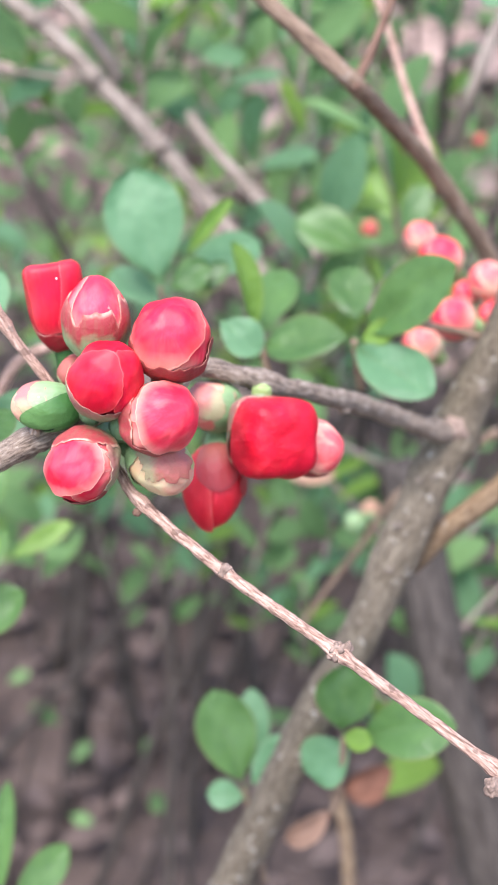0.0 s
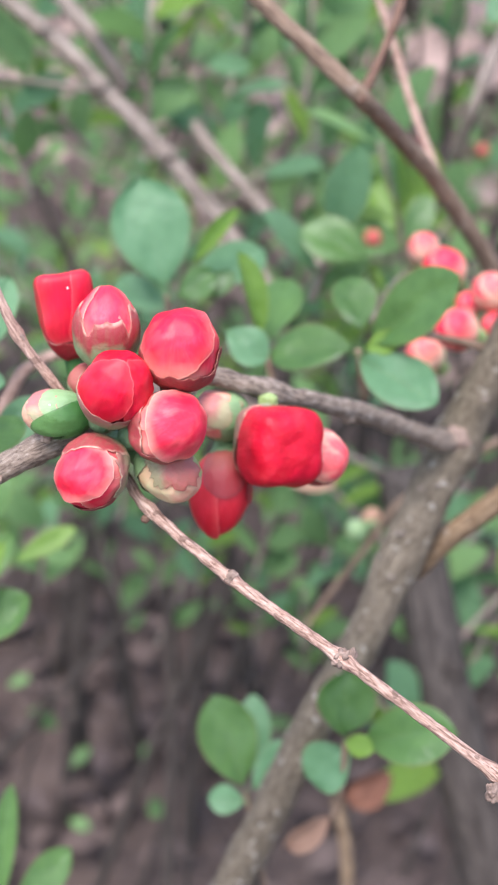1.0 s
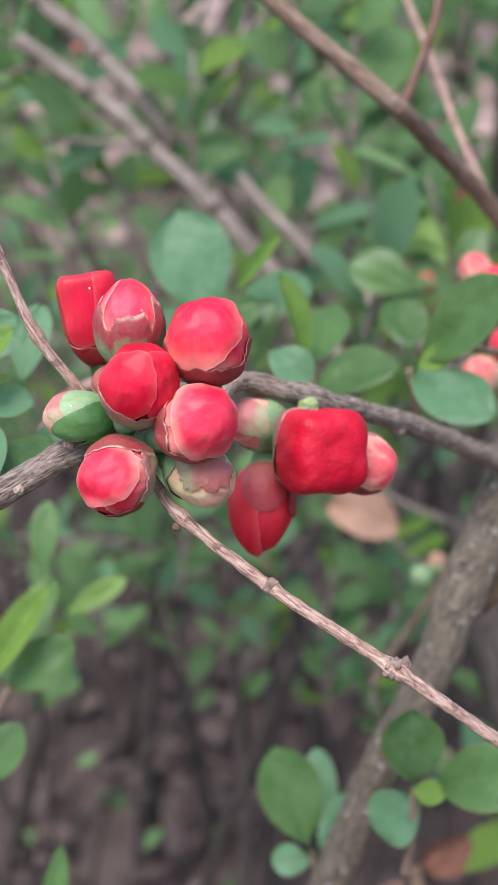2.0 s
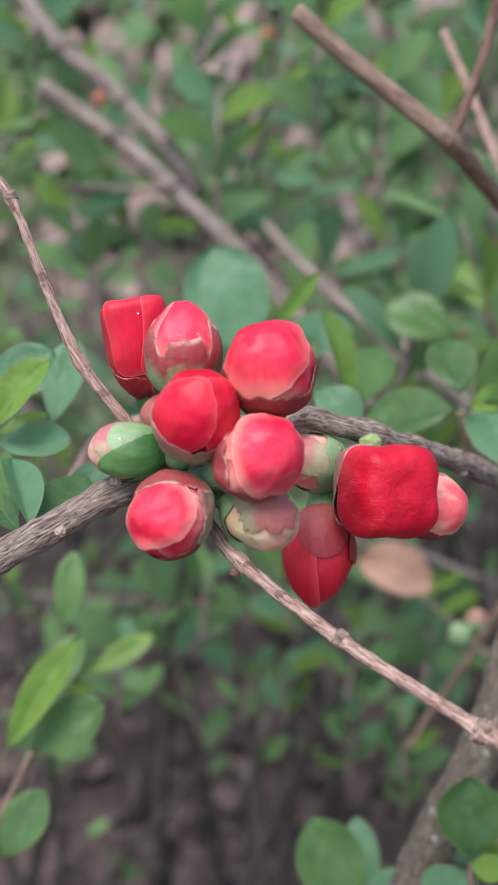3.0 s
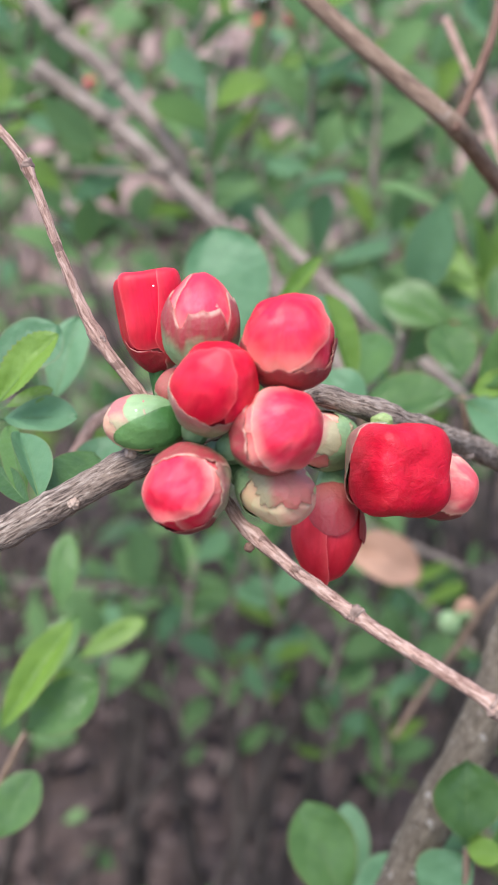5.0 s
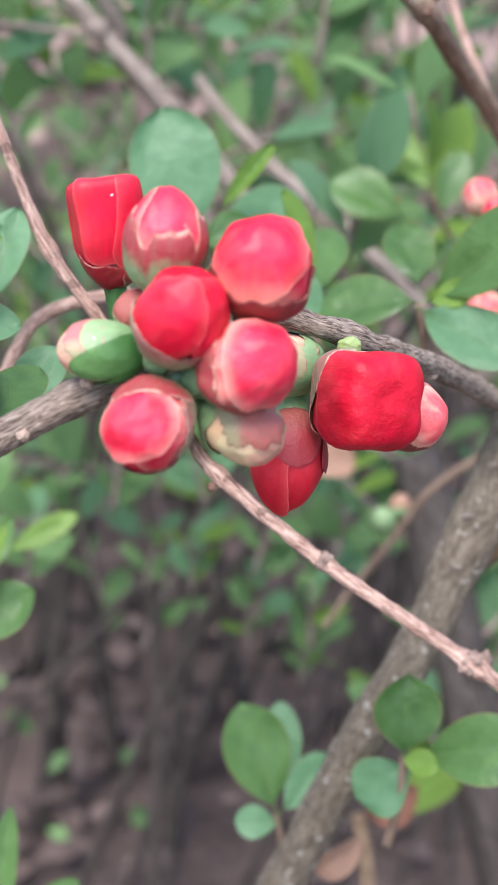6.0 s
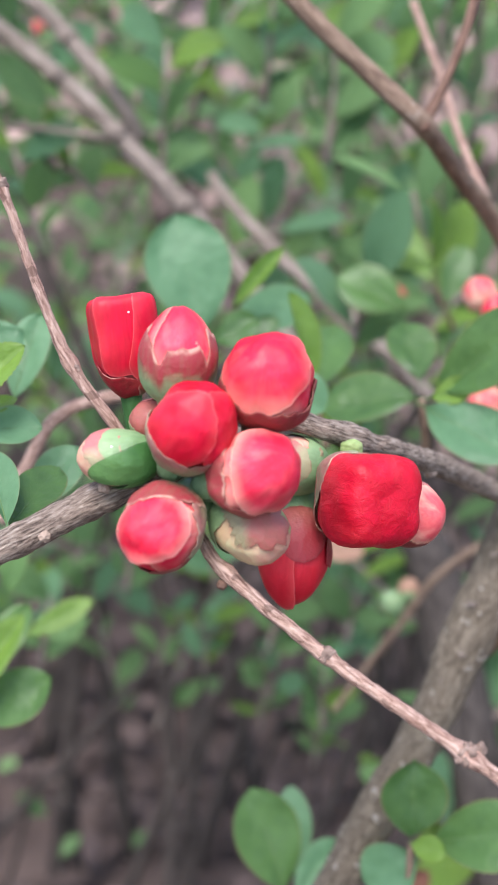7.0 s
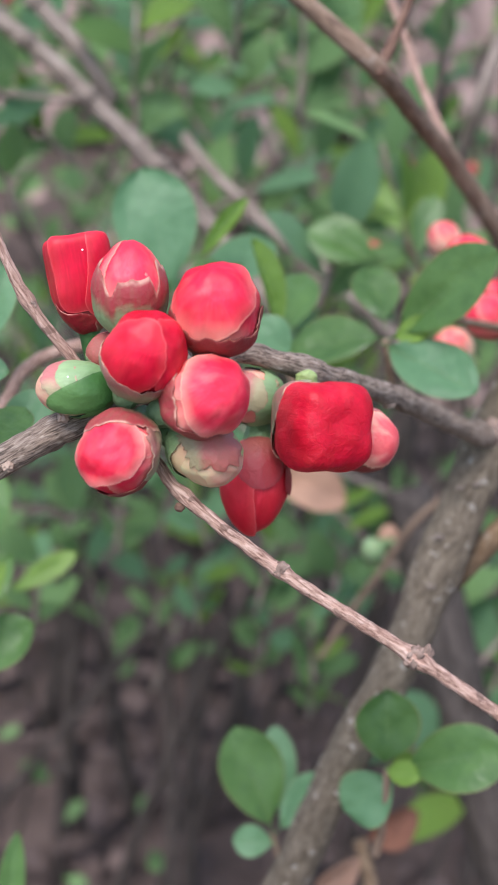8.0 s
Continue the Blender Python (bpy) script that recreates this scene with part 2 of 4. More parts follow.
def dry_material(name, a, b, scale=60.0):
    m = Mat(name, 0.75, 0.2)
    o = m.coord("Object")
    isl = m.t.nodes.new("ShaderNodeNewGeometry")
    tone = m.math("ADD", m.math("MULTIPLY", m.noise(o, scale, 4.0), 0.7), m.math("MULTIPLY", isl.outputs["Random Per Island"], 0.35))
    m.base(m.ramp(tone, (0.25, a), (0.8, b)))
    m.bump(m.noise(o, 400.0, 4.0), 0.4, 0.001)
    return m.m


DRY = dry_material("dry_leaf_tan", (0.085, 0.034, 0.020), (0.20, 0.088, 0.052))
DRY_TAN = dry_material("dry_leaf_pale_tan", (0.20, 0.105, 0.062), (0.42, 0.25, 0.165))
NODE = dry_material("node_grey_brown", (0.070, 0.045, 0.034), (0.46, 0.33, 0.26), 800.0)
OLD_LEAF = dry_material("old_leaf_pinkish", (0.15, 0.105, 0.09), (0.42, 0.30, 0.255))
LITTER = dry_material("leaf_litter", (0.060, 0.043, 0.036), (0.145, 0.102, 0.086))


SPECK = dry_material("white_speck", (0.72, 0.72, 0.70), (0.86, 0.86, 0.84), 900.0)


def soil_material():
    m = Mat("soil", 0.95, 0.1)
    o = m.coord("Object")
    big, mid, fine = m.noise(o, 3.0, 4.0), m.noise(o, 22.0, 5.0), m.noise(o, 160.0, 4.0)
    tone = m.math("ADD", m.math("MULTIPLY", big, 0.4), m.math("ADD", m.math("MULTIPLY", mid, 0.4), m.math("MULTIPLY", fine, 0.25)))
    m.base(m.ramp(tone, (0.32, (0.036, 0.027, 0.023)), (0.52, (0.116, 0.085, 0.072)), (0.75, (0.24, 0.176, 0.149))))
    m.bump(m.math("ADD", mid, fine), 0.8, 0.02)
    return m.m


SOIL = soil_material()


# ---- building helpers ----
def mesh_of(name, verts, faces, uvs=None, mat=None, smooth=True):
    me = bpy.data.meshes.new(name)
    me.from_pydata(verts, [], faces)
    if uvs is not None:
        layer = me.uv_layers.new(name="uv")
        idx = np.empty(len(me.loops), dtype=np.int32)
        me.loops.foreach_get("vertex_index", idx)
        layer.data.foreach_set("uv", np.asarray(uvs, dtype=np.float32)[idx].ravel())
    if mat:
        me.materials.append(mat)
    if smooth:
        me.polygons.foreach_set("use_smooth", [True] * len(me.polygons))
    me.update()
    return me


def child(name, me, parent, label=""):
    """One mesh object as a part under a thing or under a part; me is in the parent's space."""
    ob = new(name, me)
    ob.parent = parent
    return tagged(ob, label) if label else ob


def basis(y_axis, z_hint):
    y = Vector(y_axis).normalized()
    x = y.cross(Vector(z_hint))
    x = x.normalized() if x.length > 1e-6 else y.orthogonal().normalized()
    return Matrix((x, y, x.cross(y))).transposed()


def spline(points, radii, step):
    """Catmull-Rom through the points: places and radii at about even steps."""
    p = [Vector(q) for q in points]
    p = [2 * p[0] - p[1]] + p + [2 * p[-1] - p[-2]]
    r = [radii[0]] + list(radii) + [radii[-1]]
    out = []
    for i in range(1, len(p) - 2):
        n = max(2, int((p[i + 1] - p[i]).length / step))
        for k in range(n):
            t = k / n
            a, b, c, d = p[i - 1], p[i], p[i + 1], p[i + 2]
            q = 0.5 * (2 * b + (c - a) * t + (2 * a - 5 * b + 4 * c - d) * t * t + (3 * b - a - 3 * c + d) * t**3)
            out.append((q, r[i] + (r[i + 1] - r[i]) * t))
    out.append((p[-2], r[-2]))
    return out


def tube(name, points, radii, mat, sides=12, step=None, rough=0.10, wobble=0.0, bumps=()):
    """A branch: a closed, tapering tube with uneven bark. bumps: (place, width in metres, height as a share of the radius)."""
    step = step or max(0.0012, min(radii) * 0.9)
    run = spline(points, radii, step)
    verts, uvs, faces = [], [], []
    up, dist = None, 0.0
    for i, (q, r) in enumerate(run):
        if i:
            dist += (q - run[i - 1][0]).length
        d = (run[min(i + 1, len(run) - 1)][0] - run[max(i - 1, 0)][0]).normalized()
        up = d.orthogonal().normalized() if up is None else (up - d * up.dot(d)).normalized()
        w = d.cross(up)
        swell = 1.0
        for place, width, height in bumps:
            swell += height * math.exp(-(((q - place).length / width) ** 2))
        if wobble:
            q = q + Vector(noise.noise_vector(q * 25.0)) * wobble
        for s in range(sides + 1):
            a = 2 * math.pi * s / sides
            n = math.cos(a) * up + math.sin(a) * w
            k = 1 + rough * noise.noise((q + n * r) * (0.55 / r)) + 0.6 * rough * noise.noise((q + n * r) * (1.7 / r))
            verts.append(q + n * (r * k * swell))
            uvs.append((a * r, dist))
        if i:
            for s in range(sides):
                a0, b0 = (i - 1) * (sides + 1) + s, i * (sides + 1) + s
                faces.append((a0, a0 + 1, b0 + 1, b0))
    first = list(range(sides))
    last = [(len(run) - 1) * (sides + 1) + s for s in range(sides)]
    faces += [tuple(reversed(first)), tuple(last)]
    return mesh_of(name, verts, faces, uvs, mat)


def branch(name, points, radii, mat, label, category="branch", group="", bumps=(), **more):
    """A top-level branch whose own origin lies at its first point."""
    base = Vector(points[0])
    more["bumps"] = [(Vector(p) - base, w, h) for p, w, h in bumps]
    me = tube(name, [Vector(p) - base for p in points], radii, mat, **more)
    ob = new(name, me)
    ob.location = base
    return tagged(ob, label, category, group)


def knob(name, at, size, mat, parent, label="", seed=0, stretch=(1, 1, 1), lumpy=0.4):
    """A small rough knot or scale on a branch; at is in the world."""
    at = Vector(at) - parent.location
    bm = bmesh.new()
    bmesh.ops.create_icosphere(bm, subdivisions=4, radius=1.0)
    for v in bm.verts:
        k = 1 + lumpy * noise.noise(v.co * 1.7 + Vector((seed, 0, 0))) + 0.5 * lumpy * noise.noise(v.co * 4 + Vector((0, seed, 0))) + 0.2 * lumpy * noise.noise(v.co * 9 + Vector((0, 0, seed)))
        v.co = Vector(v.co[i] * k * size * stretch[i] + at[i] for i in range(3))
    me = bpy.data.meshes.new(name)
    bm.to_mesh(me)
    bm.free()
    me.materials.append(mat)
    me.polygons.foreach_set("use_smooth", [True] * len(me.polygons))
    return child(name, me, parent, label)


def leaf_mesh(name, length, width, mat, curl=0.15, fold=0.25, belly=0.58, teeth=0.0, wave=0.09, nu=8, nv=18, seed=0, stalk=0.07, blunt=2.05):
    """A leaf blade with its stalk, from the origin along +y, its face to +z. curl bends it along its length, fold along the midrib."""
    verts, uvs, faces = [], [], []
    p = math.log(0.5) / math.log(belly)
    for j in range(nv + 1):
        v = j / nv
        vv = 0.5 - 0.5 * math.cos(math.pi * v)
        s = max(0.0, (vv - stalk) / (1 - stalk)) ** p
        half = 0.5 * width * max(0.0, 1 - abs(2 * s - 1) ** blunt) ** 0.68
        half = max(half, 0.012 * width if j < nv else 0.03 * width)
        if teeth and 0 < j < nv:
            half *= 1 + teeth * (1 if j % 2 else -1)
        y0, z0 = length * vv, -length * curl * 0.5 * (vv - 0.1) ** 2
        for i in range(nu + 1):
            u = 2 * i / nu - 1
            w = wave * width * noise.noise(Vector((u * 1.4 + seed * 3.1, vv * 2.6, seed)))
            lift = abs(u) * half * fold - 0.12 * half * fold * u * u
            verts.append((u * half * math.cos(fold * 0.6), y0, z0 + lift + w))
            uvs.append((u, vv))
        if j:
            for i in range(nu):
                a, b = (j - 1) * (nu + 1) + i, j * (nu + 1) + i
                faces.append((a, a + 1, b + 1, b))
    return mesh_of(name, verts, faces, uvs, mat)


def leaf(parent, base, tip, width, mat, face=(0, -0.75, 0.65), label="", **shape):
    """A leaf as a part of a leafy twig, from base to tip, its face turned towards face; places in the world."""
    base, tip = Vector(base), Vector(tip)
    shape.setdefault("seed", len(bpy.data.objects))
    me = leaf_mesh("leaf", (tip - base).length, width, mat, **shape)
    ob = child("leaf", me, parent, label)
    x = basis(tip - base, face).to_4x4()
    ob.matrix_parent_inverse = Matrix()
    ob.matrix_basis = Matrix.Translation(base - parent.location) @ x
    size, curl, r = (tip - base).length, shape.get("curl", 0.15), max(0.00005, width * 0.0045)
    line = [(0, size * v, -size * curl * 0.5 * (v - 0.1) ** 2 + r * 0.2) for v in (-0.05, 0.1, 0.3, 0.5, 0.7, 0.9)]
    child("midrib", tube("midrib", line, [r * 2.2, r * 1.6, r * 1.2, r, r * 0.7, r * 0.4], RIB, sides=6, step=size * 0.08, rough=0.0), ob, "pale green midrib")
    return ob


def twig(name, points, radii, mat, label, group=""):
    return branch(name, points, radii, mat, label, "twig", group, sides=8)


# ---- buds ----
FRONT = Vector((0.03, -0.90, 0.42)).normalized()
RIGHT = Vector((1, 0, 0)) - FRONT * FRONT.x
RIGHT.normalize()
UP = FRONT.cross(RIGHT)


class Body:
    """The closed form of a bud, from its foot along +z: box below 1 squares its section, ends its top and its foot; skew moves the
    widest ring up, tip draws the top to a point, spin turns a square section, crease dents it."""

    def __init__(self, axis, length, radius, box=1.0, ends=(1.0, 1.0), skew=0.0, tip=0.0, spin=0.0, crease=0.05, seed=0):
        self.length, self.radius, self.box, self.ends, self.skew, self.tip = length, radius, box, ends, skew, tip
        self.spin, self.crease, self.seed = Matrix.Rotation(radians(spin), 3, "Z"), crease, seed
        z = Vector(axis).normalized()
        x = (FRONT - z * FRONT.dot(z)).normalized()
        self.turn = Matrix((x, z.cross(x), z)).transposed()
        self.middle = Vector((0, 0, length * 0.5))

    def local(self, way):
        """A direction of the world as one of the unit body."""
        d = self.turn.transposed() @ way
        return Vector((d.x / self.radius, d.y / self.radius, d.z / (0.5 * self.length))).normalized()

    def at(self, d, grow):
        e = self.spin.transposed() @ d
        s = (abs(e.x) ** (2 / self.box) + abs(e.y) ** (2 / self.box)) ** (self.box / 2) or 1e-9
        h = self.ends[0] if e.z > 0 else self.ends[1]
        p = e / (s ** (2 / h) + abs(e.z) ** (2 / h)) ** (h / 2)
        k = 1 + self.skew * p.z
        if self.tip and p.z > 0:
            k *= 1 - self.tip * p.z**2
        q = self.spin @ Vector((p.x * self.radius * k, p.y * self.radius * k, 0))
        q.z = (p.z + self.tip * max(0.0, p.z - 0.4) ** 2) * 0.5 * self.length
        dent = self.crease * (noise.noise(d * 1.9 + Vector((self.seed * 1.7, 0, 0))) + 0.33 * noise.noise(d * 4.2 + Vector((0, self.seed, 0))))
        return self.middle + q * (grow + dent)


def sheet(name, outer, uvs, rows, row, mat, thick, middle):
    """A thin shell with two faces and a rim from a grid of points."""
    n = len(outer)
    inner = [p + (middle - p).normalized() * thick for p in outer]
    faces = []
    for j in range(rows - 1):
        for i in range(row - 1):
            a = j * row + i
            faces.append((a, a + 1, a + row + 1, a + row))
            faces.append((n + a + row, n + a + row + 1, n + a + 1, n + a))
    top = (rows - 1) * row
    lip = 2 * n
    for i in range(row - 1):
        faces.append((lip + i + 1, lip + i, lip + row + i, lip + row + i + 1))
    return mesh_of(name, outer + inner + outer[top:] + inner[top:], faces, uvs + uvs + uvs[top:] + uvs[top:], mat)


def shell(name, body, centre, half, mat, grow=1.0, turn=0.0, point=0.0, jag=0.03, lift=0.0, seed=0.0, thick=0.014, scale_like=False, full=2.3, rings=16, around=64):
    """A petal or bud scale lying on the body. centre: to the right, up and to the front of the bud's middle; half: its half angles across
    and along; turn leans its tip from upright to the left; point sharpens the tip, jag tears the edge, lift raises it."""
    r, u = centre[:2]
    f = centre[2] if len(centre) > 2 else math.sqrt(max(0.0, 1 - r * r - u * u))
    c = (RIGHT * r + UP * u + FRONT * f).normalized()
    swing = FRONT.rotation_difference(c)
    a, b = swing @ RIGHT, swing @ UP
    t0 = radians(turn)
    a, b = a * math.cos(t0) + b * math.sin(t0), b * math.cos(t0) - a * math.sin(t0)
    wa, wb = radians(half[0]), radians(half[1])
    pts, uvs = [], []
    for j in range(rings + 1):
        q = j / rings
        for i in range(around + 1):
            g = 2 * math.pi * (i % around) / around
            ca, sa = math.cos(g), math.sin(g)
            edge = ((abs(ca) / wa) ** full + (abs(sa) / wb) ** full) ** (-1 / full)
            edge *= 1 + point * max(0.0, sa) ** 8
            ring = Vector((ca, sa, 0))
            edge *= 1 + jag * (1.2 * noise.noise(ring * 1.6 + Vector((seed, 0, 3))) + 0.9 * noise.noise(ring * 4.5 + Vector((0, seed, 5))) + 0.7 * noise.noise(ring * 11 + Vector((seed, seed, 0))) + 0.4 * noise.noise(ring * 24 + Vector((seed, 0, seed))))
            t = min(q * edge, 2.9)
            d = body.local(c * math.cos(t) + (a * ca + b * sa) * math.sin(t))
            wavy = 0.012 * q**3 * noise.noise(ring * 3 + Vector((seed * 2.1, 0, 0)))
            p = body.at(d, grow + lift * q**4 - 0.012 * q**14 + wavy)
            pts.append(p)
            uvs.append((q, 0.55 + 0.52 * q * sa if scale_like else max(0.0, min(1.0, p.z / body.length))))
    return sheet(name, pts, uvs, rings + 1, around + 1, mat, body.radius * thick, body.middle)


def hull(name, body, mat, grow, rings=22, around=40):
    """The closed heart of the bud under its petals."""
    verts, uvs, faces = [], [], []
    for j in range(rings + 1):
        t = math.pi * j / rings
        for i in range(around + 1):
            g = 2 * math.pi * (i % around) / around
            p = body.at(Vector((math.sin(t) * math.cos(g), math.sin(t) * math.sin(g), math.cos(t) + 1e-6)), grow)
            verts.append(p)
            uvs.append((0.3, max(0.0, min(1.0, p.z / body.length))))
        if j:
            for i in range(around):
                a, b = (j - 1) * (around + 1) + i, j * (around + 1) + i
                faces.append((a, b, b + 1, a + 1))
    return mesh_of(name, verts, faces, uvs, mat)


def cup_mesh(name, body, mat, outline, grow, seed=0, jag=0.04, rings=14, around=96):
    """The calyx: a cup round the foot. outline: pairs of the angle from the front and the height, as a share of the way round to the tip."""
    pts, uvs = [], []
    marks = sorted((a % 360, h) for a, h in outline)
    marks = [(marks[-1][0] - 360, marks[-1][1])] + marks + [(marks[0][0] + 360, marks[0][1])]
    for j in range(rings + 1):
        q = j / rings
        for i in range(around + 1):
            g = 2 * math.pi * (i % around) / around
            c = Vector((math.cos(g), math.sin(g), 0))
            high = float(np.interp(math.degrees(g), [m[0] for m in marks], [m[1] for m in marks]))
            high *= 1 + jag * (noise.noise(c * 6 + Vector((0, 0, seed))) + 0.7 * noise.noise(c * 15 + Vector((0, 0, seed))))
            t = math.pi - q * math.pi * min(0.95, high)
            p = body.at(Vector((math.sin(t) * c.x, math.sin(t) * c.y, math.cos(t))), grow + 0.012 * q**4 - 0.015 * q**14)
            pts.append(p)
            uvs.append((q, q * (0.7 + 0.3 * high / 0.6)))
    return sheet(name, pts, uvs, rings + 1, around + 1, mat, body.radius * 0.016, body.middle)


def flower_bud(middle, axis, length, radius, label, core, petals=(), scales=(), cup=None, cup_mat=None, seed=0, group="", stalk=0.45, foot=None, reach=0.22, specks=(), fine=1, **form):
    """A bud: an Empty at its foot, under which lie its heart, its petals and scales (each a row for shell()), the calyx and a short stalk."""
    body = Body(axis, length, radius, seed=seed, **form)
    bud = tagged(new("flower_bud"), label, "flower bud", group)
    bud.matrix_world = Matrix.Translation(Vector(middle) - body.turn @ body.middle) @ body.turn.to_4x4()
    size = {} if fine else {"rings": 6, "around": 20}
    child("petal_core", hull("petal_core", body, core, 0.97, *((22, 40) if fine else (10, 16))), bud)
    for k, (centre, half, mat, more) in enumerate(petals):
        child("petal", shell("petal", body, centre, half, mat, seed=seed + 3.7 * k, **{"jag": 0.04, **more, **size}), bud)
    for k, (centre, half, mat, more) in enumerate(scales):
        child("sepal", shell("sepal", body, centre, half, mat, seed=seed + 5.3 * k + 1, scale_like=True, **{"jag": 0.10, "grow": 1.05, "lift": 0.012, **more, **size}), bud)
    if cup:
        child("calyx", cup_mesh("calyx", body, cup_mat, cup, 1.045, seed), bud)
    for r, u in specks:
        d = body.local(RIGHT * r + UP * u + FRONT * math.sqrt(1 - r * r - u * u))
        bm = bmesh.new()
        bmesh.ops.create_icosphere(bm, subdivisions=2, radius=0.00016, matrix=Matrix.Translation(body.at(d, 1.05)))
        me = bpy.data.meshes.new("speck")
        bm.to_mesh(me)
        bm.free()
        me.materials.append(SPECK)
        child("speck", me, bud, "tiny white speck")
    if stalk:
        me = tube("stalk", [(0, 0, -length * reach), (0, 0, -length * 0.05), (0, 0, length * 0.12)], [radius * stalk * 0.8, radius * stalk, radius * stalk * 1.25], foot or cup_mat or core, sides=12, step=length * 0.06, rough=0.05)
        child("stalk", me, bud)
    return bud


# ---- ground ----
def ground():
    bm = bmesh.new()
    xs = sorted({s * d for s in (-1, 1) for d in (0, 0.1, 0.2, 0.3, 0.45, 0.6, 0.8, 1, 1.3, 1.7, 2.2, 3, 4, 6, 9, 15, 30, 80, 250, 800)})
    grid = []
    for y in xs:
        row = []
        for x in xs:
            far = min(1.0, math.hypot(x, y) / 30)
            z = 0.02 * noise.noise(Vector((x * 3, y * 3, 0))) * (1 - far)
            row.append(bm.verts.new((x, y + 0.8, z)))
        grid.append(row)
    for j in range(len(xs) - 1):
        for i in range(len(xs) - 1):
            bm.faces.new((grid[j][i], grid[j][i + 1], grid[j + 1][i + 1], grid[j + 1][i]))
    me = bpy.data.meshes.new("ground")
    bm.to_mesh(me)
    bm.free()
    me.materials.append(SOIL)
    me.polygons.foreach_set("use_smooth", [True] * len(me.polygons))
    return tagged(new("ground", me), "bare brown soil strewn with old leaves", "ground", kind="structure")


ground()

# ---- the flowering branch and its neighbours ----
main = branch("branch", [(-0.0594, 0.1632, 0.6098), (-0.0540, 0.1637, 0.6134), (-0.0443, 0.1650, 0.6184), (-0.0345, 0.1671, 0.6229), (-0.0241, 0.1743, 0.6243), (-0.0142, 0.1834, 0.6247), (-0.0098, 0.1898, 0.6266), (-0.0022, 0.1929, 0.6238), (0.0042, 0.1968, 0.6205), (0.0133, 0.2053, 0.6149), (0.0239, 0.2200, 0.6063), (0.0363, 0.2369, 0.5951), (0.0453, 0.2460, 0.5886), (0.0548, 0.2597, 0.5802)],
              [0.0024, 0.0023, 0.0022, 0.0021, 0.0020, 0.0019, 0.0018, 0.0018, 0.0019, 0.0019, 0.0020, 0.0022, 0.0027, 0.0038], BARK_GREY, "grey-brown wrinkled branch carrying the cluster of red buds", sides=20, step=0.0009, rough=0.20,
              bumps=(((0.0022, 0.1945, 0.6202), 0.003, 0.25), ((0.0239, 0.2200, 0.6063), 0.004, 0.10), ((-0.0361, 0.1668, 0.6223), 0.003, 0.2)))
knob("bud_scale", (0.0023, 0.1906, 0.6214), 0.0016, CALYX_CREAM, main, "pale green bud scale", 3, (1.2, 0.8, 0.9), 0.15)
knob("bud_scale", (-0.0032, 0.1902, 0.6204), 0.0011, CALYX_BROWN, main, "small brown bud scale", 5)
knob("collar", (0.0494, 0.2492, 0.5872), 0.0034, NODE, main, "pale grey rough collar at the joint", 21, (1.1, 0.8, 1.0), 0.25)
knob("leaf_scar", (-0.0343, 0.1639, 0.6255), 0.0007, BARK_GREY, main, "", 7)
knob("leaf_scar", (0.0197, 0.2133, 0.6085), 0.0013, BARK_GREY, main, "", 9)
knob("leaf_scar", (-0.0425, 0.1629, 0.6186), 0.0008, BARK_GREY, main, "", 11)
knob("spur", (-0.0187, 0.1754, 0.6266), 0.0040, BARK_GREY, main, "gnarled woody spur bearing the buds", 13, (1.3, 1.0, 1.0))
thin = branch("twig", [(-0.0583, 0.1877, 0.6791), (-0.0551, 0.1845, 0.6709), (-0.0494, 0.1815, 0.6633), (-0.0442, 0.1766, 0.6505), (-0.0395, 0.1730, 0.6404), (-0.0330, 0.1711, 0.6315), (-0.0256, 0.1708, 0.6215), (-0.0212, 0.1647, 0.6177), (-0.0175, 0.1607, 0.6144), (-0.0040, 0.1535, 0.6057), (0.0137, 0.1423, 0.5981), (0.0256, 0.1369, 0.5913), (0.0372, 0.1315, 0.5845), (0.0436, 0.1288, 0.5810)],
              [0.00060, 0.00063, 0.00067, 0.00070, 0.00076, 0.00084, 0.00090, 0.00092, 0.00094, 0.00094, 0.00092, 0.00090, 0.00092, 0.0009], BARK_TAN, "thin pinkish-tan striped twig crossing behind the buds", "twig", sides=16, step=0.0007, rough=0.16,
              bumps=(((-0.0494, 0.1815, 0.6633), 0.0015, 0.35), ((-0.0395, 0.1730, 0.6404), 0.002, 0.55), ((-0.0175, 0.1607, 0.6144), 0.0015, 0.3), ((-0.0040, 0.1535, 0.6057), 0.0012, 0.3), ((0.0137, 0.1423, 0.5981), 0.0018, 0.6), ((0.0362, 0.1317, 0.5849), 0.0018, 0.5), ((-0.0411, 0.1744, 0.6434), 0.001, 0.25)))
knob("node", (-0.0181, 0.1598, 0.6130), 0.0007, BARK_FORK, thin, "dark round dormant bud", 2, (1, 1, 1), 0.2)
knob("node", (-0.0038, 0.1534, 0.6059), 0.00115, NODE, thin, "grey leaf scar", 4, (1, 1, 1), 0.3)
knob("node", (0.0136, 0.1421, 0.5983), 0.00150, NODE, thin, "knotty swollen grey node", 6, (1.0, 0.8, 1.0), 0.5)
knob("node", (0.0152, 0.1423, 0.5990), 0.0009, NODE, thin, "knotty swollen grey node", 8, (0.8, 0.8, 1.2), 0.3)
knob("node", (0.0363, 0.1301, 0.5826), 0.0015, NODE, thin, "rough grey node", 10, (0.8, 0.8, 1.3), 0.35)
knob("node", (-0.0493, 0.1814, 0.6635), 0.0010, NODE, thin, "", 12, (1, 0.8, 1), 0.3)
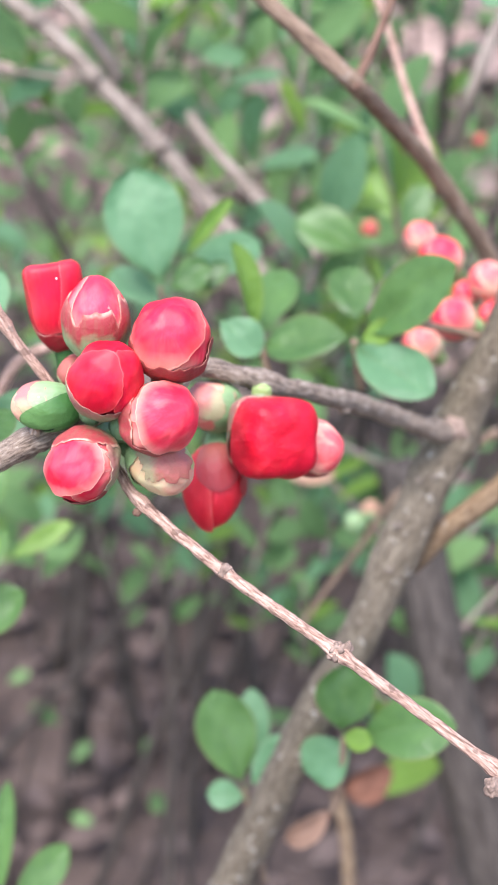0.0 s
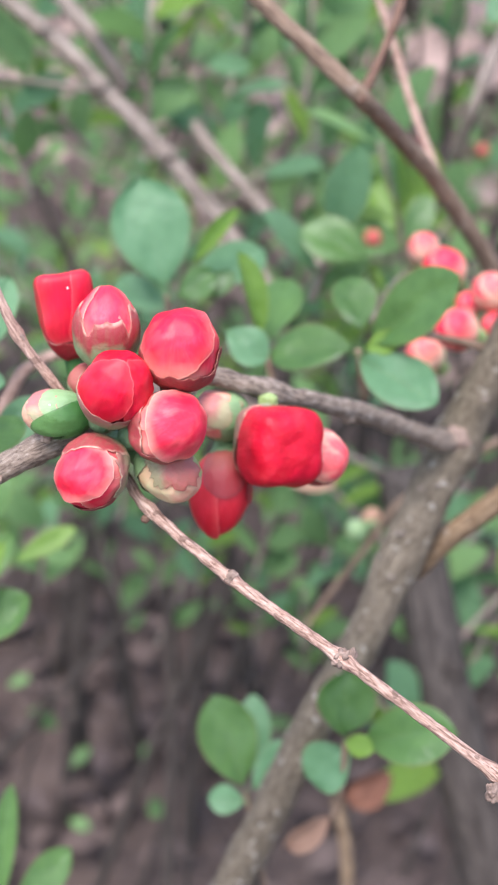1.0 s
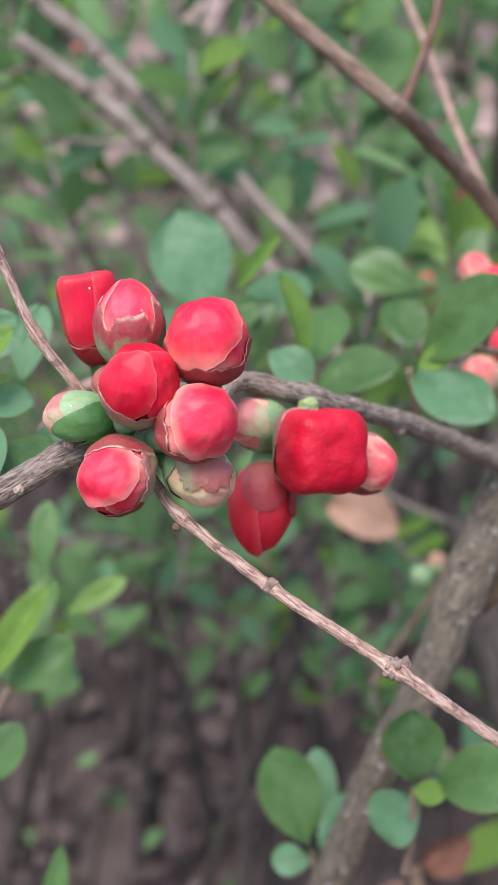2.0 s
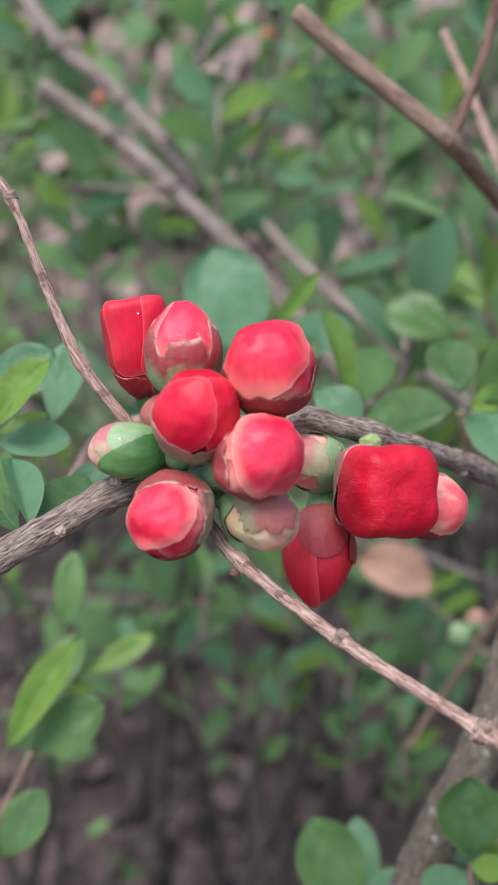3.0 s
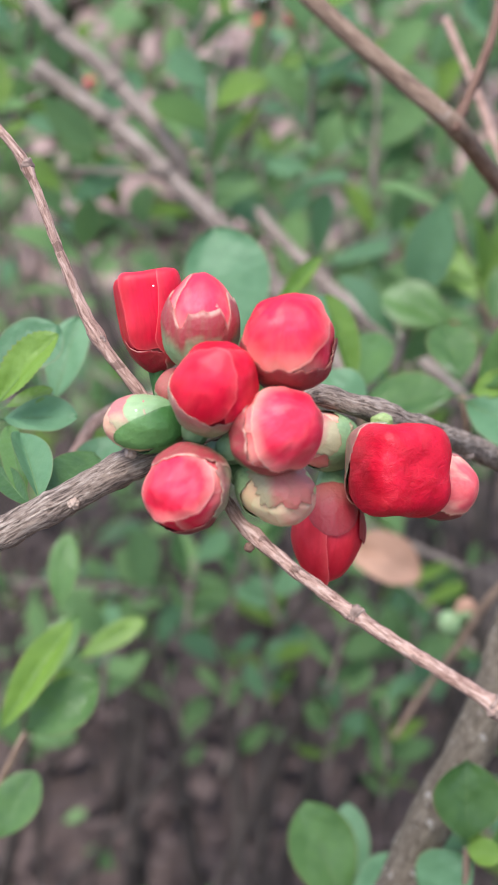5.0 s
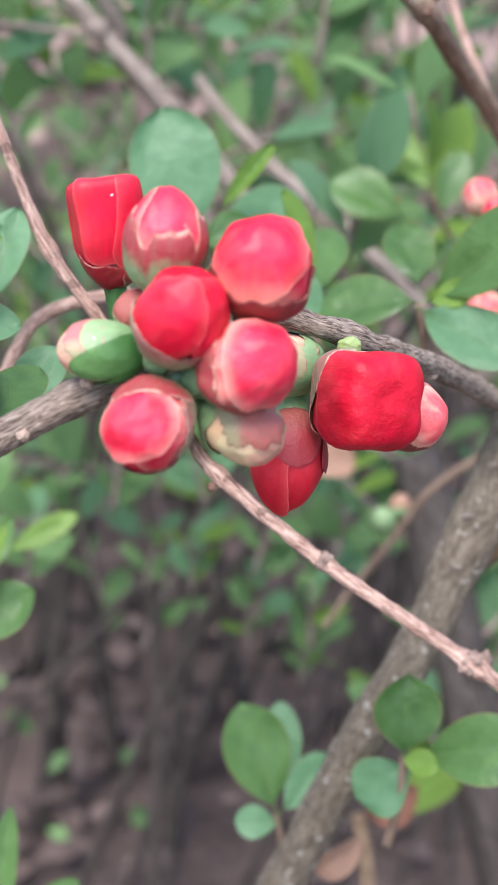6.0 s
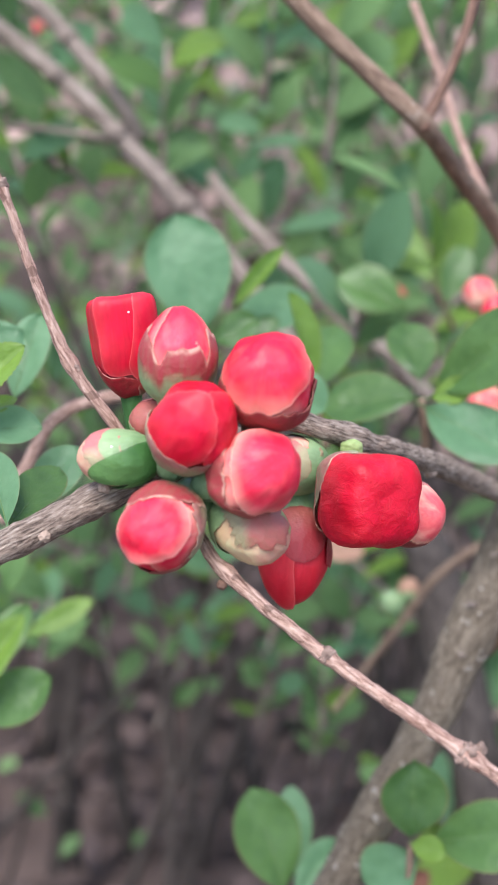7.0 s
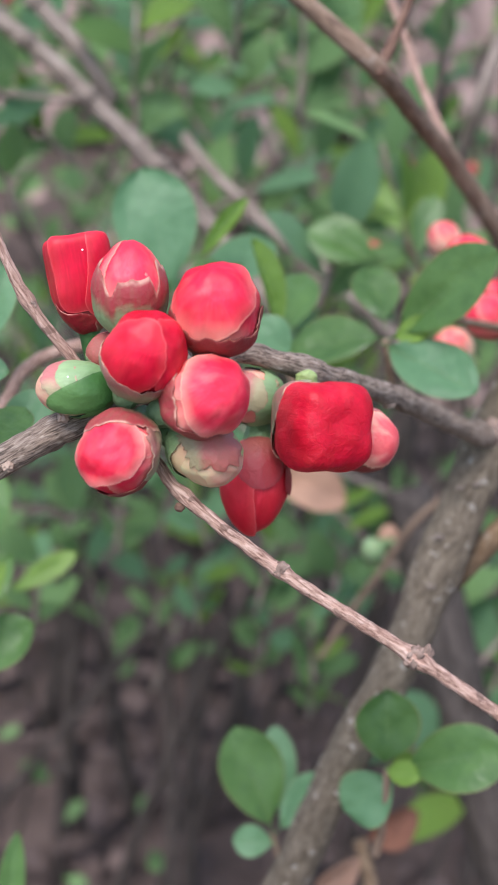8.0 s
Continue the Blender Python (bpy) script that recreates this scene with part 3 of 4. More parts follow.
knob("node", (-0.0398, 0.1730, 0.6408), 0.0010, NODE, thin, "", 14, (1, 0.8, 1), 0.3)
knob("node", (-0.0390, 0.1725, 0.6398), 0.0009, NODE, thin, "", 16, (1, 0.8, 1), 0.3)
trunk = branch("stem", [(0.0697, 0.2577, 0.6327), (0.0603, 0.2553, 0.6085), (0.0499, 0.2532, 0.5829), (0.0366, 0.2427, 0.5555), (0.0277, 0.2365, 0.5352), (0.0151, 0.2312, 0.5119), (-0.0056, 0.2308, 0.4567), (-0.0322, 0.2277, 0.3957)],
               [0.0046, 0.0049, 0.0057, 0.0053, 0.0052, 0.0051, 0.0053, 0.0055], BARK_OLIVE, "thick olive-grey speckled stem rising on a slant", "stem", sides=24, step=0.002, rough=0.12,
               bumps=(((0.0499, 0.2537, 0.5839), 0.006, 0.22), ((0.0394, 0.2427, 0.5555), 0.006, 0.15)))
for k, (at, s) in enumerate((((0.0554, 0.2464, 0.5990), 0.0011), ((0.0410, 0.2431, 0.5766), 0.0010), ((0.0365, 0.2407, 0.5655), 0.0012), ((0.0306, 0.2362, 0.5488), 0.0010), ((0.0345, 0.2365, 0.5552), 0.0008), ((0.0452, 0.2443, 0.5768), 0.0008), ((0.0279, 0.2341, 0.5419), 0.0009), ((0.0086, 0.2275, 0.4993), 0.0010), ((0.0021, 0.2273, 0.4823), 0.0011))):
    knob("lenticel", at, s * 0.75, BARK_FAR, trunk, "", k, (1.3, 0.6, 0.7))
side = branch("branch", [(0.0740, 0.2437, 0.5885), (0.0612, 0.2452, 0.5728), (0.0511, 0.2477, 0.5616), (0.0414, 0.2495, 0.5489)], [0.0030, 0.0030, 0.0030, 0.0030], BARK_BROWN, "orange-brown side branch meeting the thick stem", sides=14)
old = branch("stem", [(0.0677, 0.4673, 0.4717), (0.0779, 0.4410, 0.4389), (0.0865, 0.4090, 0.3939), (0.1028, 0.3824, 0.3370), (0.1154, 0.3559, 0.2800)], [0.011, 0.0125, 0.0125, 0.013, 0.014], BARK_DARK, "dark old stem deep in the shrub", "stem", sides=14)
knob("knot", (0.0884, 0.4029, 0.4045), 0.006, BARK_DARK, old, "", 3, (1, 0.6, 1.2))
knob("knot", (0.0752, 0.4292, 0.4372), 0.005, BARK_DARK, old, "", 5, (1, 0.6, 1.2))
upper = branch("branch", [(-0.0082, 0.2927, 0.6935), (0.0039, 0.2897, 0.6823), (0.0149, 0.2875, 0.6729), (0.0258, 0.2852, 0.6634), (0.0388, 0.3055, 0.6500), (0.0521, 0.3175, 0.6356), (0.0699, 0.3294, 0.6114), (0.0816, 0.3354, 0.5910)], [0.0021, 0.0022, 0.0023, 0.0023, 0.0024, 0.0026, 0.0027, 0.0028], BARK_RED, "smooth purplish-brown branch reaching over the buds", sides=16, rough=0.07, bumps=(((0.0258, 0.2852, 0.6634), 0.003, 0.10), ((-0.0053, 0.2962, 0.6917), 0.003, 0.25)))
knob("node", (-0.0049, 0.2947, 0.6908), 0.0018, BARK_RED, upper, "dark swollen node", 4, (1, 1, 1), 0.2)
knob("node", (0.0259, 0.2836, 0.6633), 0.0015, BARK_FORK, upper, "", 6, (1, 1, 1), 0.2)
branch("twig", [(0.0258, 0.2851, 0.6631), (0.0306, 0.2875, 0.6729), (0.0347, 0.2902, 0.6836), (0.0379, 0.2938, 0.6959)], [0.0015, 0.0011, 0.0011, 0.0011], BARK_FORK, "short reddish twig forking from a branch", "twig", rough=0.06)
branch("twig", [(0.0335, 0.3651, 0.6903), (0.0416, 0.3555, 0.6697), (0.0459, 0.3456, 0.6556), (0.0507, 0.3304, 0.6419), (0.0531, 0.3182, 0.6347)], [0.0012, 0.0012, 0.0012, 0.0013, 0.0014], BARK_TAN, "pale pinkish twig behind the upper branch", "twig", rough=0.06)
branch("twig", [(0.1032, 0.4542, 0.6802), (0.0906, 0.4444, 0.6591), (0.0838, 0.4363, 0.6419), (0.0794, 0.4478, 0.6191)], [0.0025, 0.0026, 0.0026, 0.0026], BARK_FAR, "grey twig among the shrub's leaves", "twig")
bg1 = branch("branch", [(-0.1133, 0.4885, 0.6829), (-0.0794, 0.4771, 0.6583), (-0.0590, 0.4685, 0.6398), (-0.0364, 0.4584, 0.6183), (-0.0093, 0.4446, 0.5886), (0.0133, 0.4312, 0.5599)], [0.0036, 0.0036, 0.0035, 0.0034, 0.0033, 0.0032], BARK_FAR, "grey branch slanting through the shrub", sides=12)
for k, at in enumerate(((-0.0620, 0.4668, 0.6433), (-0.0351, 0.4551, 0.6182), (-0.0856, 0.4762, 0.6634))):
    knob("knot", at, 0.0036, BARK_FAR, bg1, "", k, (1.2, 0.8, 1.0), 0.25)
bg2 = branch("branch", [(-0.1306, 0.5310, 0.7266), (-0.1111, 0.5188, 0.7004), (-0.0895, 0.5099, 0.6814), (-0.0648, 0.4975, 0.6548), (-0.0555, 0.5003, 0.6372)], [0.0034, 0.0035, 0.0036, 0.0036, 0.0035], BARK_FAR, "grey branch beside another slanting one", sides=12)
for k, at in enumerate(((-0.1101, 0.5163, 0.6998), (-0.0844, 0.5055, 0.6767))):
    knob("knot", at, 0.0038, BARK_FAR, bg2, "", k + 7, (1.2, 0.8, 1.0), 0.25)
bg3 = branch("branch", [(-0.0262, 0.5088, 0.6222), (-0.0226, 0.5008, 0.6178), (-0.0002, 0.4708, 0.5975), (0.0196, 0.4299, 0.5878), (0.0344, 0.4170, 0.5769), (0.0547, 0.3980, 0.5596)], [0.0020, 0.0025, 0.0028, 0.0027, 0.0026, 0.0026], BARK_FAR, "crooked grey branch behind the leaves", sides=12)
for k, at in enumerate(((-0.0002, 0.4688, 0.5980), (0.0227, 0.4256, 0.5858))):
    knob("knot", at, 0.0030, BARK_FAR, bg3, "", k + 3, (1.2, 0.8, 1.0), 0.25)
branch("twig", [(-0.1184, 0.4921, 0.6431), (-0.0881, 0.4806, 0.6422), (-0.0602, 0.4688, 0.6406)], [0.0013, 0.0013, 0.0013], BARK_FAR, "level grey twig among the leaves", "twig")
branch("twig", [(-0.0648, 0.2343, 0.5873), (-0.0577, 0.2405, 0.6006), (-0.0539, 0.2433, 0.6065), (-0.0476, 0.2468, 0.6092), (-0.0355, 0.2508, 0.6108)], [0.0013, 0.0014, 0.0014, 0.0014, 0.0014], BARK_TAN, "bent tan twig behind the bud cluster", "twig")
branch("twig", [(0.0209, 0.3600, 0.4560), (0.0290, 0.3620, 0.4690), (0.0420, 0.3580, 0.4930), (0.0520, 0.3540, 0.5130), (0.0680, 0.3500, 0.5290), (0.0850, 0.3480, 0.5420)], [0.0010, 0.0012, 0.0014, 0.0015, 0.0016, 0.0017], BARK_RED, "thin grey twig bearing two small green buds", "twig")
branch("twig", [(0.0399, 0.2587, 0.6112), (0.0477, 0.2581, 0.6100), (0.0598, 0.2570, 0.6076)], [0.0008, 0.0009, 0.0010], BARK_RED, "brown twig under pale pink buds", "twig")

# the bud cluster
G = "buds in the cluster"
ROUND = ((0, 0.34), (60, 0.30), (120, 0.34), (180, 0.30), (240, 0.34), (300, 0.30))
flower_bud((-0.0330, 0.1839, 0.6398), (-0.131, 0.184, 0.974), 0.0144, 0.0045, "scarlet bud with a flat folded top, standing upright", PETAL_RED,
           (((0.24, 0.02), (47, 57), PETAL_RED, {"grow": 1.05, "full": 3.6, "jag": 0.02, "lift": 0.035}),
            ((0.84, 0.10), (40, 66), PETAL_RED, {"grow": 1.075, "full": 3.2, "lift": 0.012, "jag": 0.02}),
            ((-0.92, 0.05, 0.1), (50, 66), PETAL_RED, {"grow": 1.0, "full": 3.0, "lift": 0.02})),
           (((-0.12, -0.96, 0.1), (44, 24), SEPAL_RED, {"grow": 1.075, "jag": 0.05, "turn": -14, "point": 0.15}),
            ((0.80, -0.60), (32, 44), SEPAL_RED, {"grow": 1.09, "jag": 0.16, "turn": 12})),
           ROUND, CALYX_BROWN, 1, G, box=0.38, ends=(0.24, 1.0), skew=0.02, spin=14, crease=0.035, foot=CALYX_DEEP, reach=0.6, stalk=0.36, specks=((0.12, 0.58), (0.55, -0.2)))
flower_bud((-0.0244, 0.1707, 0.6420), (0.069, 0.100, 0.993), 0.0130, 0.0053, "coral bud half wrapped in a green and maroon calyx", PETAL_CORAL,
           (((0.05, 0.20), (52, 76), PETAL_CORAL, {"grow": 1.0, "point": 0.15, "lift": 0.015}),
            ((0.85, 0.25, 0.2), (50, 72), PETAL_CORAL, {"grow": 0.985, "lift": 0.02}),
            ((-0.85, 0.25, 0.1), (48, 72), PETAL_CORAL, {"grow": 1.015, "lift": 0.02})),
           (),
           ((-100, 0.60), (-72, 0.72), (-58, 0.66), (-40, 0.60), (-24, 0.48), (-15, 0.58), (8, 0.61), (34, 0.62), (44, 0.50), (52, 0.60), (58, 0.72), (82, 0.69), (110, 0.48), (150, 0.66), (200, 0.46), (230, 0.62)), CALYX, 2, G,
           box=0.90, ends=(0.95, 0.9), skew=0.03, tip=0.22, crease=0.05)
flower_bud((-0.0121, 0.1662, 0.6401), (0.146, -0.170, 0.975), 0.0129, 0.0060, "large round rose-red bud with a dried maroon calyx rim", PETAL_ROSE,
           (((-0.35, 0.42), (74, 70), PETAL_ROSE, {"grow": 1.045, "turn": -40, "lift": 0.03}),
            ((0.60, -0.30), (62, 60), PETAL_ROSE, {"grow": 0.995, "lift": 0.01}),
            ((0.3, 0.7, -0.5), (60, 60), PETAL_ROSE, {"grow": 1.0})),
           (((-0.75, -0.62, 0.0), (44, 34), CALYX_BROWN, {"grow": 1.075, "turn": -43, "jag": 0.13}),
            ((0.15, -0.92, 0.2), (46, 30), CALYX_BROWN, {"grow": 1.085, "turn": -6, "jag": 0.13}),
            ((0.85, -0.55, -0.1), (38, 30), CALYX_BROWN, {"grow": 1.07, "turn": 50, "jag": 0.13})),
           ROUND, CALYX_BROWN, 3, G, box=0.86, crease=0.075)
flower_bud((-0.0221, 0.1618, 0.6353), (0.387, -0.383, 0.839), 0.0127, 0.0054, "bright scarlet bud with overlapping petals", PETAL_RED,
           (((-0.40, -0.25), (50, 50), PETAL_RED, {"grow": 1.065, "turn": -35, "lift": 0.03, "point": 0.25}),
            ((0.15, 0.66), (60, 47), PETAL_RED, {"grow": 1.015, "turn": 180, "point": 0.35, "lift": 0.03}),
            ((0.78, -0.25), (40, 58), PETAL_RED, {"grow": 1.035, "turn": 20, "lift": 0.035}),
            ((0.1, 0.2, -0.95), (80, 80), PETAL_RED, {"grow": 1.0})),
           (((-0.68, -0.66, -0.36), (62, 50), CALYX_RIM, {"grow": 1.09, "turn": -45, "jag": 0.08}),
            ((0.35, -0.85, -0.40), (50, 44), CALYX_RIM, {"grow": 1.08, "turn": 12, "jag": 0.10})),
           ROUND, CALYX, 4, G, box=0.90, crease=0.075)
flower_bud((-0.0142, 0.1602, 0.6295), (0.761, -0.466, 0.451), 0.0128, 0.0054, "round coral-pink bud with a creamy base", PETAL_CORAL,
           (((0.48, -0.04), (60, 74), PETAL_CORAL, {"grow": 1.045, "lift": 0.03, "turn": 12}),
            ((-0.25, 0.62), (50, 46), PETAL_CORAL, {"grow": 1.01, "lift": 0.02}),
            ((-0.3, -0.6), (60, 50), PETAL_CORAL, {"grow": 1.0})),
           (((-0.92, -0.02, -0.38), (60, 70), CALYX, {"grow": 1.07, "turn": -84, "jag": 0.07}),
            ((-0.30, -0.85, -0.40), (55, 50), CALYX, {"grow": 1.06, "turn": -25, "jag": 0.08})),
           ROUND, CALYX, 5, G, box=0.86, crease=0.075)
flower_bud((-0.0323, 0.1656, 0.6293), (-0.971, -0.205, 0.122), 0.0112, 0.0039, "small closed bud in green scales with a cream tip", PETAL_CREAM,
           (((-0.75, 0.1), (48, 56), PETAL_CREAM, {"grow": 1.02, "lift": 0.02}), ((-0.5, -0.6), (50, 46), PETAL_CREAM, {"grow": 1.0, "lift": 0.02})),
           (((-0.42, 0.30), (30, 52), CALYX_PINK, {"grow": 1.05, "turn": 10, "jag": 0.12, "lift": 0.03}),
            ((0.30, 0.40), (44, 50), CALYX_SAGE, {"grow": 1.07, "turn": 70, "jag": 0.05}),
            ((0.46, -0.34), (35, 64), CALYX_DEEP, {"grow": 1.12, "turn": 112, "jag": 0.02, "point": 0.20}),
            ((0.55, -0.75, -0.3), (55, 40), CALYX_DEEP, {"grow": 1.09, "turn": 80, "jag": 0.03})),
           ROUND, CALYX_DEEP, 6, G, crease=0.04, specks=((0.34, 0.05), (-0.18, 0.28)))
flower_bud((-0.0261, 0.1580, 0.6224), (-0.423, -0.860, -0.286), 0.0122, 0.0052, "coral bud ringed by its maroon and green calyx", PETAL_CORAL,
           (((-0.32, 0.06), (62, 48), PETAL_CORAL_RED, {"grow": 1.05, "turn": 10, "point": 0.18, "lift": 0.03}),
            ((0.50, -0.40), (48, 58), PETAL_CORAL, {"grow": 1.02, "turn": 30, "lift": 0.02}),
            ((0.35, 0.45), (48, 40), PETAL_CORAL_RED, {"grow": 1.01, "lift": 0.02}),
            ((-0.2, -0.75), (54, 40), PETAL_CORAL, {"grow": 1.0, "lift": 0.02})),
           (((0.00, 0.95, -0.30), (66, 66), CALYX, {"grow": 1.09, "turn": 176, "jag": 0.07}),
            ((0.95, 0.12, -0.30), (58, 54), CALYX_RIM, {"grow": 1.075, "turn": 92, "jag": 0.14}),
            ((0.30, -0.93, -0.35), (50, 42), CALYX_BROWN, {"grow": 1.06, "turn": 10, "jag": 0.10}),
            ((-0.92, -0.2, -0.45), (50, 42), CALYX, {"grow": 1.06, "turn": -80, "jag": 0.10})),
           ROUND, CALYX, 7, G, box=0.86, crease=0.075)
flower_bud((-0.0145, 0.1626, 0.6204), (0.782, -0.564, -0.267), 0.0118, 0.0046, "small green bud with torn maroon and cream tips", PETAL_CREAM,
           (((0.60, -0.30), (44, 50), PETAL_CREAM, {"grow": 1.02, "jag": 0.12, "lift": 0.03}), ((0.1, -0.7), (50, 40), PETAL_CREAM, {"grow": 1.0, "lift": 0.02})),
           (((0.16, 0.26), (50, 50), CALYX_DUSK, {"grow": 1.06, "turn": -70, "jag": 0.24, "lift": 0.03}),
            ((0.75, 0.55, 0.2), (40, 40), CALYX_CREAM, {"grow": 1.05, "turn": -60, "jag": 0.2})),
           ((0, 0.42), (50, 0.36), (100, 0.46), (150, 0.40), (200, 0.48), (260, 0.44), (310, 0.50)), CALYX_SAGE, 8, G, crease=0.05)
flower_bud((-0.0064, 0.1870, 0.6042), (-0.099, -0.517, -0.850), 0.0158, 0.0056, "hanging red bud with a pointed tip and brown calyx", PETAL_RED_DULL,
           (((-0.74, -0.12), (42, 80), PETAL_RED_DULL, {"grow": 1.06, "turn": -6, "lift": 0.035, "jag": 0.02}),
            ((0.40, -0.30), (62, 72), PETAL_RED_DULL, {"grow": 1.01, "lift": 0.015, "jag": 0.02})),
           (((0.10, 0.58), (40, 46), CALYX_MAROON, {"grow": 1.09, "turn": 180, "jag": 0.02, "full": 2.0}),
            ((0.85, 0.15, 0.1), (26, 36), CALYX_MAROON, {"grow": 1.08, "turn": 150, "jag": 0.12})),
           ROUND, CALYX_SAGE, 9, G, tip=0.14, crease=0.04)
flower_bud((0.0041, 0.1817, 0.6165), (0.444, -0.865, 0.235), 0.0140, 0.0069, "big scarlet bud, square and crinkled", PETAL_CRINKLED,
           (((0.10, -0.10), (88, 84), PETAL_CRINKLED, {"grow": 1.025, "turn": 10, "lift": 0.008}),),
           (((-0.78, 0.60, -0.30), (42, 32), CALYX_RIM, {"grow": 1.04, "turn": -128, "jag": 0.10, "lift": 0.0}),),
           ROUND, CALYX, 10, G, box=0.48, ends=(0.58, 0.66), spin=20, crease=0.07)
flower_bud((0.0115, 0.1873, 0.6116), (0.872, -0.483, -0.082), 0.0118, 0.0053, "pale pink bud tucked behind a scarlet one", PETAL_PALE,
           (((0.50, 0.10), (50, 66), PETAL_PALE, {"grow": 1.03, "lift": 0.02}), ((-0.2, -0.5), (50, 50), PETAL_PALE, {"grow": 1.01, "lift": 0.02})),
           (((-0.10, 0.80, -0.1), (50, 40), CALYX_PINK, {"turn": 190, "jag": 0.14}), ((-0.2, -0.85, 0.0), (48, 36), CALYX_BROWN, {"turn": -30, "jag": 0.16})),
           ROUND, CALYX_SAGE, 11, G, crease=0.05)
flower_bud((-0.0066, 0.1913, 0.6182), (-0.876, -0.325, 0.356), 0.0112, 0.0048, "small bud in a grey-green calyx with maroon tips", PETAL_PALE,
           (((-0.6, 0.2), (50, 50), PETAL_PALE, {"grow": 1.0, "lift": 0.02}),),
           (((-0.30, 0.10), (38, 44), CALYX_PINK, {"turn": 60, "jag": 0.14}),),
           ((0, 0.62), (50, 0.50), (110, 0.64), (170, 0.52), (230, 0.62), (300, 0.50)), CALYX_SAGE, 12, G, crease=0.04)
flower_bud((-0.0276, 0.1720, 0.6322), (-0.815, -0.468, 0.341), 0.0078, 0.0032, "tiny cream and pink bud", CALYX_PINK,
           (((-0.4, 0.1), (56, 50), CALYX_DUSK, {"grow": 1.02, "lift": 0.02}),),
           (((0.1, 0.75, -0.1), (60, 44), CALYX_PINK, {"turn": 170, "jag": 0.10}), ((-0.5, -0.6, 0.0), (50, 40), CALYX_SAGE, {"turn": -40, "jag": 0.10})),
           ROUND, CALYX_BROWN, 13, G, crease=0.04)

# buds farther off
G = "pale buds farther off"
for n, (middle, axis, size, mat) in enumerate((
    ((0.0483, 0.3127, 0.6181), (-0.362, 0.033, 0.931), 0.0046, PETAL_PALE),
    ((0.0528, 0.3024, 0.6150), (-0.675, -0.285, 0.681), 0.0060, PETAL_CORAL),
    ((0.0519, 0.2714, 0.6077), (-0.889, -0.309, 0.337), 0.0055, PETAL_CORAL),
    ((0.0465, 0.2847, 0.5960), (-0.762, -0.180, 0.622), 0.0052, PETAL_PALE),
    ((0.0638, 0.2901, 0.6123), (-0.675, -0.285, 0.681), 0.0052, PETAL_PALE),
    ((0.0587, 0.2934, 0.6075), (-0.252, -0.070, 0.965), 0.0036, PETAL_CORAL),
    ((0.0653, 0.2862, 0.6038), (-0.646, -0.586, 0.490), 0.0042, PETAL_CORAL),
)):
    flower_bud(middle, axis, 2.1 * size, size, "soft pink bud beside the thick stem", mat, (((0.3, 0.4), (60, 60), mat, {"grow": 1.02, "lift": 0.02}), ((-0.4, 0.2), (60, 60), mat, {"lift": 0.02})), (), ROUND, CALYX_CREAM, n * 7, G, fine=0)
G = "tiny green buds"
flower_bud((0.0387, 0.3592, 0.5002), (-0.440, -0.063, 0.896), 0.0092, 0.0039, "tiny pale green bud on a thin twig", CALYX_SAGE, (), (), ((0, 0.75), (90, 0.6), (180, 0.75), (270, 0.6)), CALYX_SAGE, 31, G, fine=0)
flower_bud((0.0443, 0.3611, 0.5043), (0.067, -0.031, 0.997), 0.0085, 0.0038, "tiny peach bud on a thin twig", DRY_TAN, (), (), ((0, 0.6), (90, 0.45), (180, 0.6), (270, 0.45)), CALYX_SAGE, 32, G, fine=0)
G = "red buds deep in the shrub"
for n, (middle, size) in enumerate((((0.1115, 0.6886, 0.5915), 0.0078), ((0.0462, 0.4987, 0.5864), 0.0054), ((0.0538, 0.4932, 0.5746), 0.0052), ((0.1439, 0.7138, 0.5745), 0.005), ((0.0880, 0.6322, 0.5888), 0.0075), ((-0.0309, 0.7763, 0.7084), 0.008), ((-0.0093, 0.7791, 0.7144), 0.007), ((-0.1235, 0.6731, 0.6764), 0.0055), ((0.0946, 0.6741, 0.5838), 0.007))):
    size *= 0.75
    flower_bud(middle, (0.2 * n - 0.8, -0.4, 0.9), 2.3 * size, size, "red bud deep among the leaves", PETAL_DULL, (((0.3, 0.4), (60, 60), PETAL_DULL, {"grow": 1.02, "lift": 0.02}), ((-0.4, 0.2), (60, 60), PETAL_DULL, {"lift": 0.02})), (), ROUND, CALYX_BROWN, n + 40, G, fine=0)


# ---- leafy twigs near the cluster ----
def leafy(points, r, label, mat=BARK_RED):
    return twig("leafy_twig", points, r, mat, label)


a = leafy([(-0.0220, 0.2918, 0.5922), (-0.0228, 0.2909, 0.6022), (-0.0237, 0.2895, 0.6109)], [0.0010, 0.0008, 0.0006], "twig with large oval blue-green leaves")
leaf(a, (-0.0237, 0.2895, 0.6109), (-0.0307, 0.2989, 0.6406), 0.0218, LEAF_BLUE)
leaf(a, (-0.0235, 0.2932, 0.6047), (-0.0389, 0.3031, 0.6116), 0.010, LEAF_BLUE)
leaf(a, (-0.0177, 0.2955, 0.6167), (-0.0047, 0.2996, 0.6325), 0.0055, LEAF_YOUNG, fold=0.9)
leaf(a, (-0.0190, 0.2983, 0.6108), (0.0034, 0.3125, 0.6176), 0.0135, LEAF_BLUE)
leaf(a, (-0.0218, 0.2921, 0.6095), (-0.0104, 0.2919, 0.6161), 0.0100, LEAF)
leaf(a, (-0.0147, 0.2935, 0.6078), (-0.0055, 0.2971, 0.6154), 0.0065, LEAF)
b = leafy([(0.0057, 0.2692, 0.5912), (0.0025, 0.2715, 0.6030), (0.0016, 0.2713, 0.6073)], [0.0010, 0.0008, 0.0006], "twig with upright folded young leaves")
